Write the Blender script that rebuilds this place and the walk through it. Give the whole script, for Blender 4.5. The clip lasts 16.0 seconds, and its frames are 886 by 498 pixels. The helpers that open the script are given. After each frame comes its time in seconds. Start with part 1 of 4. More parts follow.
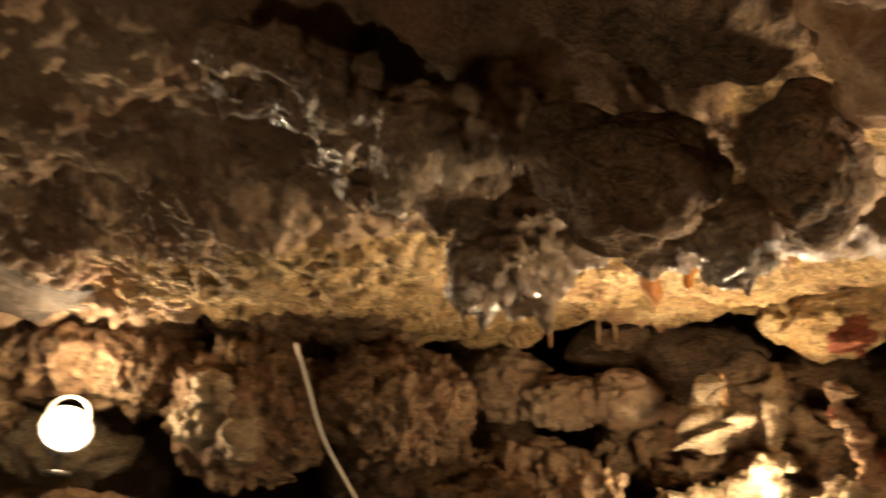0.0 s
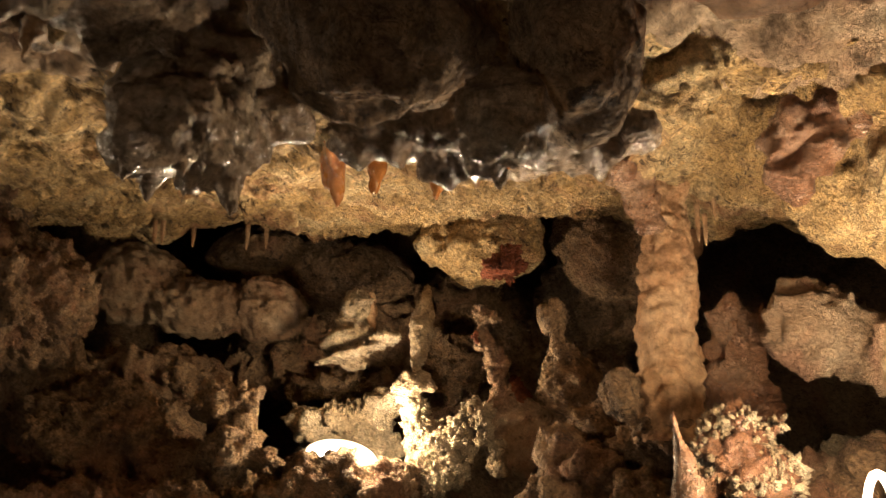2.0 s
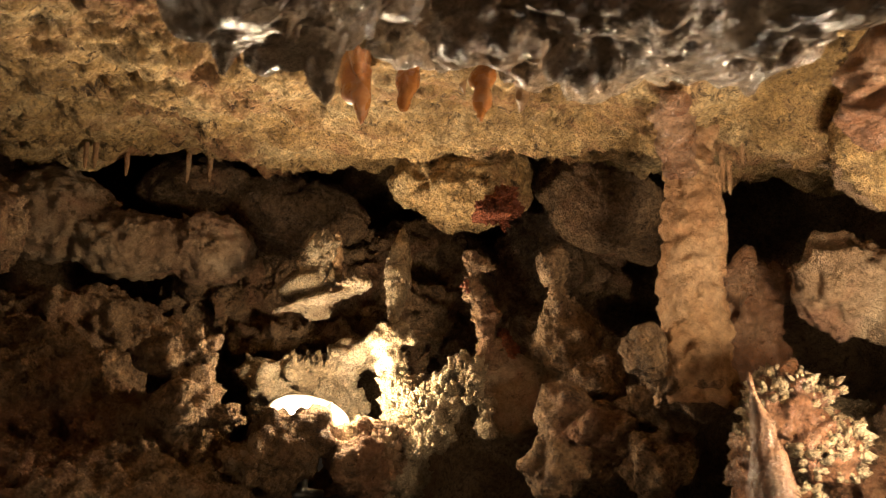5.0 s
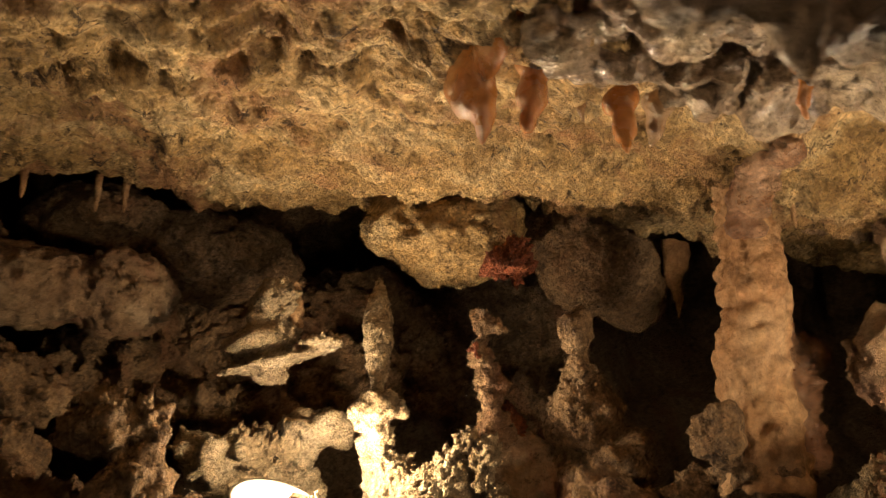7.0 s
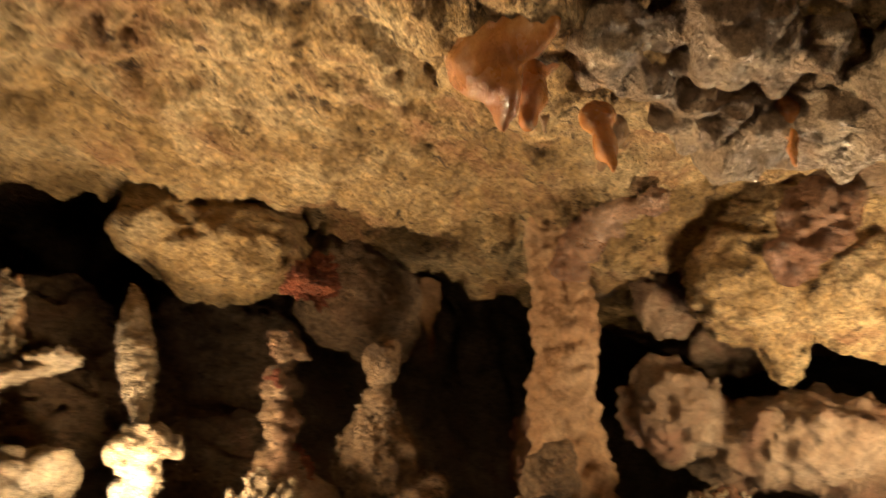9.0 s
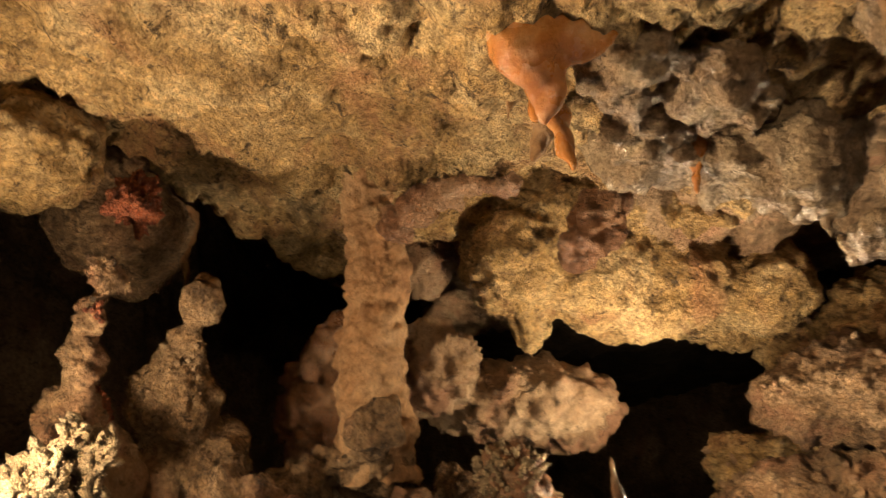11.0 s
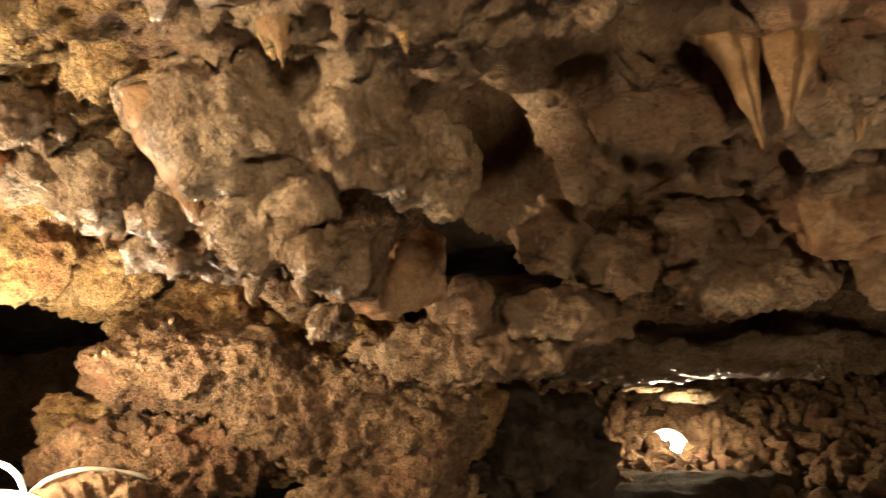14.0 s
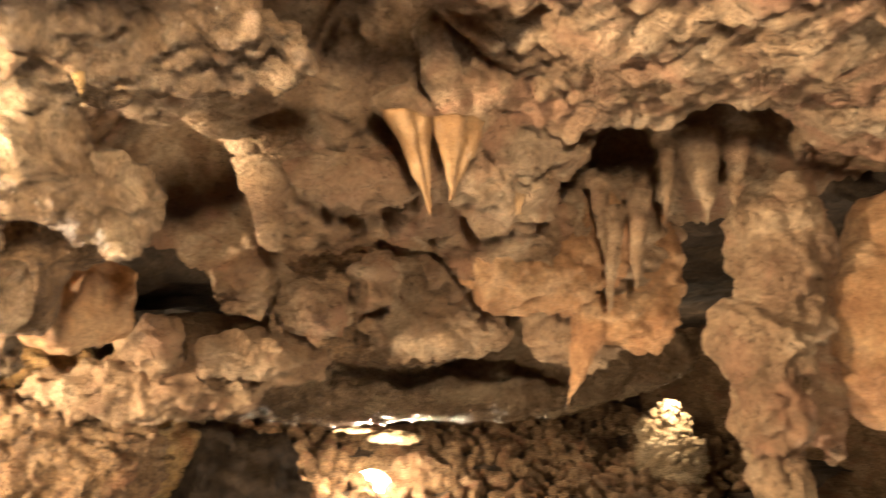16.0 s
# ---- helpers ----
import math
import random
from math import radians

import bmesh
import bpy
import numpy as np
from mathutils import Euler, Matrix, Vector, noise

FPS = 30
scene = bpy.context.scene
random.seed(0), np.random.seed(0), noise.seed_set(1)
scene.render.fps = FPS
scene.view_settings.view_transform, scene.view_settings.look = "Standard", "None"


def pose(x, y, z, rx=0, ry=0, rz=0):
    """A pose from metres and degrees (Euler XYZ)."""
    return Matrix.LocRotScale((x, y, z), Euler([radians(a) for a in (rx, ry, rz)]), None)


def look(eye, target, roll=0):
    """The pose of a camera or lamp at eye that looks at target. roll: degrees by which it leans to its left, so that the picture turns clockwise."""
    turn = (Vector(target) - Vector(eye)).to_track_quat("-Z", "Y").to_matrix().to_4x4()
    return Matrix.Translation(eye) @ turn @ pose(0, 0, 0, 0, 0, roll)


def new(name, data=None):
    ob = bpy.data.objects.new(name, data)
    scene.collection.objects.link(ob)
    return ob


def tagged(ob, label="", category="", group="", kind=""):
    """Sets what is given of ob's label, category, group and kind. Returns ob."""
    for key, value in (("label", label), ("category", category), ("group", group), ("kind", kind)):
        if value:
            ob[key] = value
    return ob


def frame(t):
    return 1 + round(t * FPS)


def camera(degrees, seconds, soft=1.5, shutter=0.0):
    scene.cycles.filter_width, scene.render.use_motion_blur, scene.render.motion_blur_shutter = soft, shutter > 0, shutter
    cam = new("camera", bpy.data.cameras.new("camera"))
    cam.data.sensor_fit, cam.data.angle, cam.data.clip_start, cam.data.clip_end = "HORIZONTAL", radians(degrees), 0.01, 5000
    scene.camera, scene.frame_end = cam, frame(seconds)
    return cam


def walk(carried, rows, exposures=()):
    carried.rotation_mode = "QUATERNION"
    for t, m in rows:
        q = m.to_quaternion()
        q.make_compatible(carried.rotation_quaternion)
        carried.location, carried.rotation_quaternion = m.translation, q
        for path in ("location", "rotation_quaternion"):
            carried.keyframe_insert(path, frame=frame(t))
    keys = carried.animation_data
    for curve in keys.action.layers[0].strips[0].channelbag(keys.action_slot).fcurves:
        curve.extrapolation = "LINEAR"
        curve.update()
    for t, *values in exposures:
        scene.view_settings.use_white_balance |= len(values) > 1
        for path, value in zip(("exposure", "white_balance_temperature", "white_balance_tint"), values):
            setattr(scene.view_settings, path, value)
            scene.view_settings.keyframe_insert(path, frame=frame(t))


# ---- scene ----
cam = camera(55.9, 16.0, soft=0.9, shutter=0.5)
PATH = [
    (0, (0.154, -0.217, 1.477), (-0.742, 1.429, 2.175), 3.2),
    (0.5, (0.114, -0.145, 1.487), (-0.491, 1.635, 2.169), 2.9),
    (1, (0.063, -0.079, 1.489), (-0.309, 1.778, 2.131), 2.6),
    (1.5, (0.030, -0.037, 1.497), (-0.150, 1.862, 2.098), 2.4),
    (2, (0.015, -0.024, 1.499), (-0.056, 1.898, 2.048), 2.5),
    (2.5, (0.000, 0.000, 1.500), (0.001, 1.932, 2.018), 2.7),
    (3, (-0.022, 0.048, 1.501), (0.025, 1.991, 1.975), 2.7),
    (5.5, (-0.306, 0.291, 1.514), (-0.044, 2.220, 1.974), 2.4),
    (6, (-0.387, 0.405, 1.549), (-0.051, 2.308, 2.064), 2.0),
    (6.5, (-0.449, 0.474, 1.556), (-0.009, 2.341, 2.123), 2.5),
    (7, (-0.574, 0.563, 1.558), (0.051, 2.364, 2.165), 1.9),
    (7.5, (-0.720, 0.648, 1.563), (0.157, 2.326, 2.206), 0.5),
    (8, (-0.831, 0.731, 1.605), (0.260, 2.272, 2.263), -0.3),
    (8.5, (-0.855, 0.822, 1.563), (0.327, 2.269, 2.277), -0.3),
    (9, (-0.869, 0.978, 1.559), (0.577, 2.159, 2.277), -1.8),
    (11.5, (-1.150, 1.420, 1.624), (0.796, 1.535, 2.073), -2.4),
    (12, (-1.211, 1.393, 1.601), (0.751, 1.294, 1.978), -2.4),
    (12.5, (-1.280, 1.359, 1.605), (0.652, 0.991, 1.968), -1.7),
    (13, (-1.306, 1.300, 1.612), (0.587, 0.763, 1.973), -1.2),
    (13.5, (-1.350, 1.218, 1.627), (0.465, 0.464, 1.998), -0.8),
    (14, (-1.408, 1.169, 1.644), (0.335, 0.264, 2.020), -0.4),
    (14.5, (-1.462, 1.173, 1.639), (0.217, 0.160, 2.036), -0.2),
    (15, (-1.511, 1.167, 1.638), (0.097, 0.057, 2.062), 0.2),
    (15.5, (-1.549, 1.139, 1.641), (-0.026, -0.078, 2.086), 0.5),
    (16, (-1.526, 1.146, 1.641), (-0.171, -0.249, 2.105), -0.3),
]
EXPOSURES = [(0, 0.8, 6500, 10), (0.5, 0.3, 6600, 10), (1, 0.0, 6500, 10), (1.5, -0.05, 6200, 10), (3, 0.1, 5900, 10), (5.5, -0.15, 6200, 10), (9, -0.35, 6500, 10), (11.5, -0.35, 6450, 10), (12.5, 0.05, 6150, 10), (13.3, 0.1, 6200, 10), (13.6, 0.3, 6250, 10), (14.0, 0.9, 6250, 10), (14.5, 1.55, 6250, 10), (15, 1.9, 6400, 10), (15.5, 2.1, 6400, 10), (16, 2.65, 6100, 10)]
walk(cam, [(t, look(eye, target, roll)) for t, eye, target, roll in PATH], EXPOSURES)

# ---- world and lamps ----
world = bpy.data.worlds.new("cave_dark")
world.use_nodes = True
world.node_tree.nodes["Background"].inputs["Color"].default_value = (0.02, 0.014, 0.008, 1)
world.node_tree.nodes["Background"].inputs["Strength"].default_value = 0.05
scene.world = world
WARM = (1.0, 0.735, 0.43)


def spot(name, eye, target, watts, degrees, size=0.05, blend=0.8, color=WARM):
    data = bpy.data.lights.new(name, "SPOT")
    data.energy, data.spot_size, data.spot_blend, data.shadow_soft_size, data.color = watts, radians(degrees), blend, size, color
    ob = new(name, data)
    ob.matrix_world = look(eye, target)
    return ob


def bulb(name, eye, watts, size=0.06, color=WARM):
    data = bpy.data.lights.new(name, "POINT")
    data.energy, data.shadow_soft_size, data.color = watts, size, color
    ob = new(name, data)
    ob.location = eye
    return ob


# ---- materials ----
def rock_material(name, dark, mid, light, scale=1.0, rough=(0.75, 0.95), bump=0.5, wet=0.0, stain=None, pits=0.7, grit=0.7):
    """Limestone: two scales of colour, stains, grain, and pits with shade darkened into the colour; wet adds a patchy
    gloss.
    """
    m = bpy.data.materials.new(name)
    m.use_nodes = True
    nt = m.node_tree
    n, l = nt.nodes, nt.links
    bsdf = n["Principled BSDF"]
    co = n.new("ShaderNodeTexCoord")

    def noise_tex(s, detail=6, r=0.6, dist=0.0):
        t = n.new("ShaderNodeTexNoise")
        t.inputs["Scale"].default_value, t.inputs["Detail"].default_value = s * scale, detail
        t.inputs["Roughness"].default_value, t.inputs["Distortion"].default_value = r, dist
        l.new(co.outputs["Object"], t.inputs["Vector"])
        return t

    def ramp(src, stops):
        r = n.new("ShaderNodeValToRGB")
        while len(r.color_ramp.elements) < len(stops):
            r.color_ramp.elements.new(0.5)
        for e, (p, c) in zip(r.color_ramp.elements, stops):
            e.position, e.color = p, (*c, 1) if len(c) == 3 else c
        l.new(src, r.inputs["Fac"])
        return r

    def mix(a, b, fac, mode="MIX"):
        x = n.new("ShaderNodeMix")
        x.data_type, x.blend_type = "RGBA", mode
        for sock, v in ((x.inputs[6], a), (x.inputs[7], b), (x.inputs[0], fac)):
            if isinstance(v, (tuple, float, int)):
                sock.default_value = (*v, 1) if isinstance(v, tuple) else v
            else:
                l.new(v, sock)
        return x.outputs[2]

    big = noise_tex(5, 5, 0.6, 0.6)
    small = noise_tex(48, 10, 0.78)
    col = ramp(big.outputs["Fac"], [(0.38, dark), (0.5, mid), (0.62, light)]).outputs["Color"]
    grain = ramp(small.outputs["Fac"], [(0.37, (0.3, 0.24, 0.19)), (0.49, (0.92, 0.92, 0.92)), (0.62, (1.45, 1.4, 1.3))]).outputs["Color"]
    col = mix(col, grain, grit, "MULTIPLY")
    if stain:
        patch = noise_tex(3.1, 4, 0.65, 1.2)
        col = mix(col, stain, ramp(patch.outputs["Fac"], [(0.52, (0, 0, 0)), (0.66, (0.8, 0.8, 0.8))]).outputs["Color"])
    vor = n.new("ShaderNodeTexVoronoi")
    vor.inputs["Scale"].default_value = 95 * scale
    warp = n.new("ShaderNodeMix")
    warp.data_type, warp.blend_type = "RGBA", "ADD"
    warp.inputs[0].default_value = 0.035
    l.new(co.outputs["Object"], warp.inputs[6])
    l.new(noise_tex(30, 3).outputs["Color"], warp.inputs[7])
    l.new(warp.outputs[2], vor.inputs["Vector"])
    # Gaps between crumbs, holes and pits get their shade painted into the colour.
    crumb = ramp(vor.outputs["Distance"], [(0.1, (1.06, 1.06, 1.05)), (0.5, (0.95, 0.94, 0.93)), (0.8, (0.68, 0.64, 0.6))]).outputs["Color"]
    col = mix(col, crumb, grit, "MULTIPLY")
    hole_shade = noise_tex(58, 5, 0.7, 0.5)
    col = mix(col, ramp(hole_shade.outputs["Fac"], [(0.33, (0.14, 0.1, 0.07)), (0.4, (1, 1, 1))]).outputs["Color"], pits, "MULTIPLY")
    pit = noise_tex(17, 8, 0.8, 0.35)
    pit_shade = ramp(pit.outputs["Fac"], [(0.385, (0.1, 0.07, 0.05)), (0.43, (1, 1, 1))]).outputs["Color"]
    col = mix(col, pit_shade, pits, "MULTIPLY")
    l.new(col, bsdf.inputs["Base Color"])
    rr = n.new("ShaderNodeMapRange")
    rr.inputs["From Min"].default_value, rr.inputs["From Max"].default_value = 0.35, 0.65
    rr.inputs["To Min"].default_value, rr.inputs["To Max"].default_value = rough
    l.new(noise_tex(9, 4).outputs["Fac"], rr.inputs["Value"])
    l.new(rr.outputs["Result"], bsdf.inputs["Roughness"])
    if wet:
        bsdf.inputs["Coat Weight"].default_value = wet
        bsdf.inputs["Coat Roughness"].default_value = 0.1
    b1, b2, b3 = n.new("ShaderNodeBump"), n.new("ShaderNodeBump"), n.new("ShaderNodeBump")
    b3.invert = True
    b3.inputs["Strength"].default_value, b3.inputs["Distance"].default_value = min(1.0, bump * 0.8) * grit, 0.01
    l.new(vor.outputs["Distance"], b3.inputs["Height"])
    l.new(b2.outputs["Normal"], b3.inputs["Normal"])
    b1.inputs["Strength"].default_value, b1.inputs["Distance"].default_value = min(1.0, bump * 1.9), 0.06
    b2.inputs["Strength"].default_value, b2.inputs["Distance"].default_value = min(1.0, bump * 1.9), 0.022
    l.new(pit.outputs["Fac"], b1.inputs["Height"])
    l.new(noise_tex(85, 6, 0.7).outputs["Fac"], b2.inputs["Height"])
    l.new(b1.outputs["Normal"], b2.inputs["Normal"])
    l.new(b3.outputs["Normal"], bsdf.inputs["Normal"])
    if wet:
        l.new(b2.outputs["Normal"], bsdf.inputs["Coat Normal"])
    return m


def plain_material(name, color, rough=0.5, metal=0.0, emit=0.0, emit_color=(1, 0.9, 0.75), sss=0.0, coat=0.0):
    m = bpy.data.materials.new(name)
    m.use_nodes = True
    b = m.node_tree.nodes["Principled BSDF"]
    b.inputs["Base Color"].default_value = (*color, 1)
    b.inputs["Roughness"].default_value, b.inputs["Metallic"].default_value = rough, metal
    b.inputs["Coat Weight"].default_value = coat
    if emit:
        b.inputs["Emission Color"].default_value = (*emit_color, 1)
        b.inputs["Emission Strength"].default_value = emit
    if sss:
        b.inputs["Subsurface Weight"].default_value = sss
        b.inputs["Subsurface Radius"].default_value = (0.03, 0.012, 0.004)
    return m


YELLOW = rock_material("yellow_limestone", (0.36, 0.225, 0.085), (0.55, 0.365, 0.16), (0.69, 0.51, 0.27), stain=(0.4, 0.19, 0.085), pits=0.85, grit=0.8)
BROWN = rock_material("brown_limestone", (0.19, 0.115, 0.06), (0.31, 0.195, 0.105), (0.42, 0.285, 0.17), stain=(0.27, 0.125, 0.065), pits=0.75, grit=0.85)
PINK = rock_material("pink_flowstone", (0.37, 0.185, 0.085), (0.5, 0.28, 0.135), (0.62, 0.4, 0.225), pits=0.25, bump=0.35, grit=0.4)
PALE = rock_material("pale_crystal_crust", (0.42, 0.31, 0.19), (0.58, 0.45, 0.29), (0.7, 0.57, 0.4), scale=1.6, bump=0.8)
WET = rock_material("wet_tan_flowstone", (0.29, 0.185, 0.105), (0.44, 0.3, 0.185), (0.57, 0.425, 0.275), rough=(0.35, 0.6), wet=0.95, bump=0.7, pits=0.4, grit=0.6)
RED = rock_material("red_iron_crust", (0.13, 0.03, 0.013), (0.31, 0.08, 0.03), (0.44, 0.15, 0.06), scale=1.5, bump=0.9)
ORANGE = rock_material("orange_calcite", (0.3, 0.1, 0.02), (0.44, 0.17, 0.035), (0.58, 0.29, 0.1), scale=1.6, rough=(0.15, 0.35), wet=0.9, bump=0.2, pits=0.08, grit=0.15)
HONEY = rock_material("honey_calcite", (0.28, 0.145, 0.055), (0.36, 0.205, 0.09), (0.45, 0.29, 0.15), rough=(0.3, 0.5), wet=0.5, bump=0.3, pits=0.2, grit=0.35)
TAN = rock_material("tan_limestone", (0.29, 0.175, 0.1), (0.43, 0.285, 0.17), (0.56, 0.41, 0.27), stain=(0.42, 0.22, 0.13), pits=0.5, grit=0.42)
RUST = rock_material("rust_flowstone", (0.2, 0.085, 0.04), (0.34, 0.165, 0.085), (0.46, 0.27, 0.16), rough=(0.25, 0.5), wet=0.5, pits=0.3, bump=0.5, grit=0.4)
# Earth of floor and slope; also a dark tone standing in for shade.
EARTH_AND_SHADE = rock_material("dark_earth_and_shade", (0.05, 0.032, 0.02), (0.09, 0.06, 0.038), (0.14, 0.095, 0.06))


# ---- shapes ----
def part(name, bm, material, parent=None, label="", smooth=True):
    me = bpy.data.meshes.new(name)
    bm.to_mesh(me)
    bm.free()
    me.materials.append(material)
    if smooth:
        me.polygons.foreach_set("use_smooth", [True] * len(me.polygons))
    ob = new(name, me)
    ob.parent = parent
    if label:
        ob["label"] = label
    return ob


def fbm(p, scale, octaves=4, gain=0.5):
    v, a = 0.0, 1.0
    q = p * scale
    for _ in range(octaves):
        v += a * noise.noise(q)
        q, a = q * 2.03 + Vector((3.1, 1.7, 5.3)), a * gain
    return v


def rough_up(bm, big=0.02, big_scale=6, small=0.006, small_scale=30, knob=0.0, knob_scale=40, seed=0, pit=0.0):
    """Push the vertices along their normals by lumps, crusty grain, pits and crystal knobs."""
    bm.normal_update()
    shift = Vector((seed * 1.37, seed * 2.11, seed * 0.73))
    moves = []
    for v in bm.verts:
        p = v.co + shift
        d = big * fbm(p, big_scale, 3) + 0.45 * big * fbm(p, big_scale * 2.7, 2) + small * (fbm(p, small_scale, 3, 0.6) + 0.8 * abs(noise.noise(p * small_scale * 0.55)))
        d += 0.55 * big * (0.35 - 2.0 * abs(noise.noise(p * big_scale * 1.9))) + 0.6 * small * (0.3 - 2.2 * abs(noise.noise(p * small_scale * 0.45)))
        if pit:
            d -= pit * max(0.0, noise.noise(p * 13) - 0.12) * 3
        if knob:
            d += knob * (0.5 - noise.voronoi(p * knob_scale)[0][0]) * (0.6 + noise.noise(p * 9))
        moves.append(v.normal * d)
    for v, m in zip(bm.verts, moves):
        v.co += m


def lump(bm, x, y, z, rx, ry, rz, turn=0.0, lean=0.0, div=4):
    m = Matrix.LocRotScale((x, y, z), Euler((0, radians(lean), radians(turn))), (rx, ry, rz))
    bmesh.ops.create_icosphere(bm, subdivisions=div, radius=1, matrix=m)


def fuse(bm, voxel):
    """The lumps of a bmesh melted into one skin."""
    me = bpy.data.meshes.new("melt")
    bm.to_mesh(me)
    bm.free()
    ob = new("melt", me)
    mod = ob.modifiers.new("remesh", "REMESH")
    mod.mode, mod.voxel_size = "VOXEL", voxel
    sm = ob.modifiers.new("smooth", "SMOOTH")
    sm.factor, sm.iterations = 0.5, 4
    deps = bpy.context.evaluated_depsgraph_get()
    out = bmesh.new()
    out.from_mesh(ob.evaluated_get(deps).to_mesh())
    bpy.data.objects.remove(ob)
    bpy.data.meshes.remove(me)
    return out


SEED = [0]


def rock(name, lumps, material, label, category="rock", voxel=0.0095, big=0.03, big_scale=8, small=0.012, small_scale=36, knob=0.0, knob_scale=40, pit=0.008, group="", kind="", parent=None):
    """A rock formation of lumps (x, y, z, rx, ry, rz, turn) grown together."""
    SEED[0] += 1
    bm = bmesh.new()
    for a in lumps:
        lump(bm, *a)
    bm = fuse(bm, voxel)
    rough_up(bm, big, big_scale, small, small_scale, knob, knob_scale, SEED[0], pit)
    ob = part(name, bm, material, parent)
    return tagged(ob, label, category, group, kind) if parent is None else ob


def spire(name, base, top, r0, r1, material, label, category, bulge=0.0, waves=0.0, rings=40, sides=28, tip=True, big=0.006, small=0.003, knob=0.0, knob_scale=70, flat=1.0, group="", parent=None):
    """A stalagmite, stalactite or column from base to top, ringed by growth ridges."""
    SEED[0] += 1
    base, top = Vector(base), Vector(top)
    axis = top - base
    turn = axis.to_track_quat("Z", "Y").to_matrix()
    bm = bmesh.new()
    loops = []
    for i in range(rings + 1):
        s = i / rings
        r = r0 + (r1 - r0) * s + bulge * math.sin(math.pi * s)
        if tip:
            r *= math.sqrt(max(0.0, 1 - s ** 5)) * 0.98 + 0.02
        r *= 1 + waves * (noise.noise((s * rings * 0.28, SEED[0], 0)) + 0.5 * math.sin(s * rings * 0.9))
        off = Vector((noise.noise((s * 3, SEED[0], 1.3)), noise.noise((s * 3, 7.7, SEED[0])), 0)) * r0 * 0.25 * min(1, 4 * s)
        loops.append([bm.verts.new(base + axis * s + turn @ (off + Vector((math.cos(a) * r, math.sin(a) * r * flat, 0)))) for a in (2 * math.pi * k / sides for k in range(sides))])
    for a, b in zip(loops, loops[1:]):
        for k in range(sides):
            bm.faces.new((a[k], a[(k + 1) % sides], b[(k + 1) % sides], b[k]))
    bm.faces.new(loops[-1])
    bm.faces.new(loops[0][::-1])
    bmesh.ops.recalc_face_normals(bm, faces=bm.faces)
    rough_up(bm, big, 14, small, 60, knob, knob_scale, SEED[0])
    ob = part(name, bm, material, parent)
    return tagged(ob, label, category, group) if parent is None else ob


def crust(ob, material, count, size, seed, up=-0.4, label="", name="crystal_crust"):
    """A crust of small crystal knobs grown on a rock's skin, as one part of it."""
    rng = random.Random(seed)
    verts = ob.data.vertices
    bm = bmesh.new()
    made = tries = 0
    while made < count and tries < count * 30:
        tries += 1
        v = verts[rng.randrange(len(verts))]
        if v.normal.z < up or noise.noise(v.co * 7 + Vector((seed, 0, 0))) < 0.05:
            continue
        made += 1
        r = size * rng.uniform(0.4, 1.25)
        lean = Vector((rng.uniform(-1, 1), rng.uniform(-1, 1), rng.uniform(-0.4, 1))) * 0.5
        m = (v.normal + lean).to_track_quat("Z", "Y").to_matrix().to_4x4()
        bmesh.ops.create_icosphere(bm, subdivisions=1, radius=1, matrix=Matrix.Translation(v.co) @ m @ Matrix.Diagonal((r * 0.7, r * rng.uniform(0.6, 1), r * rng.uniform(1, 2.2), 1)))
    rough_up(bm, 0.0, 1, size * 0.25, 90, 0, 1, seed)
    return tagged(part(name, bm, material, ob, label), kind="stuff")


def drips(ob, material, count, length, r, seed, label="wet drip tip", name="drip"):
    """Short drip tips along the lowest places of a hanging mass, each a part of it."""
    rng = random.Random(seed)
    low = sorted((v.co.copy() for v in ob.data.vertices if v.normal.z < -0.75), key=lambda c: c.z + 0.05 * noise.noise(c * 9))
    used = []
    for c in low:
        if all((c - u).length > 0.05 for u in used):
            used.append(c)
            k = rng.uniform(0.4, 1.3)
            spire(name, c + Vector((0, 0, r * 1.2)), c - Vector((rng.uniform(-0.006, 0.006), rng.uniform(-0.006, 0.006), length * k)), r * rng.uniform(0.8, 1.5), r * 0.2, material, label, "", rings=10, sides=10, big=0.003, small=0.001, parent=ob)
            if len(used) >= count:
                return


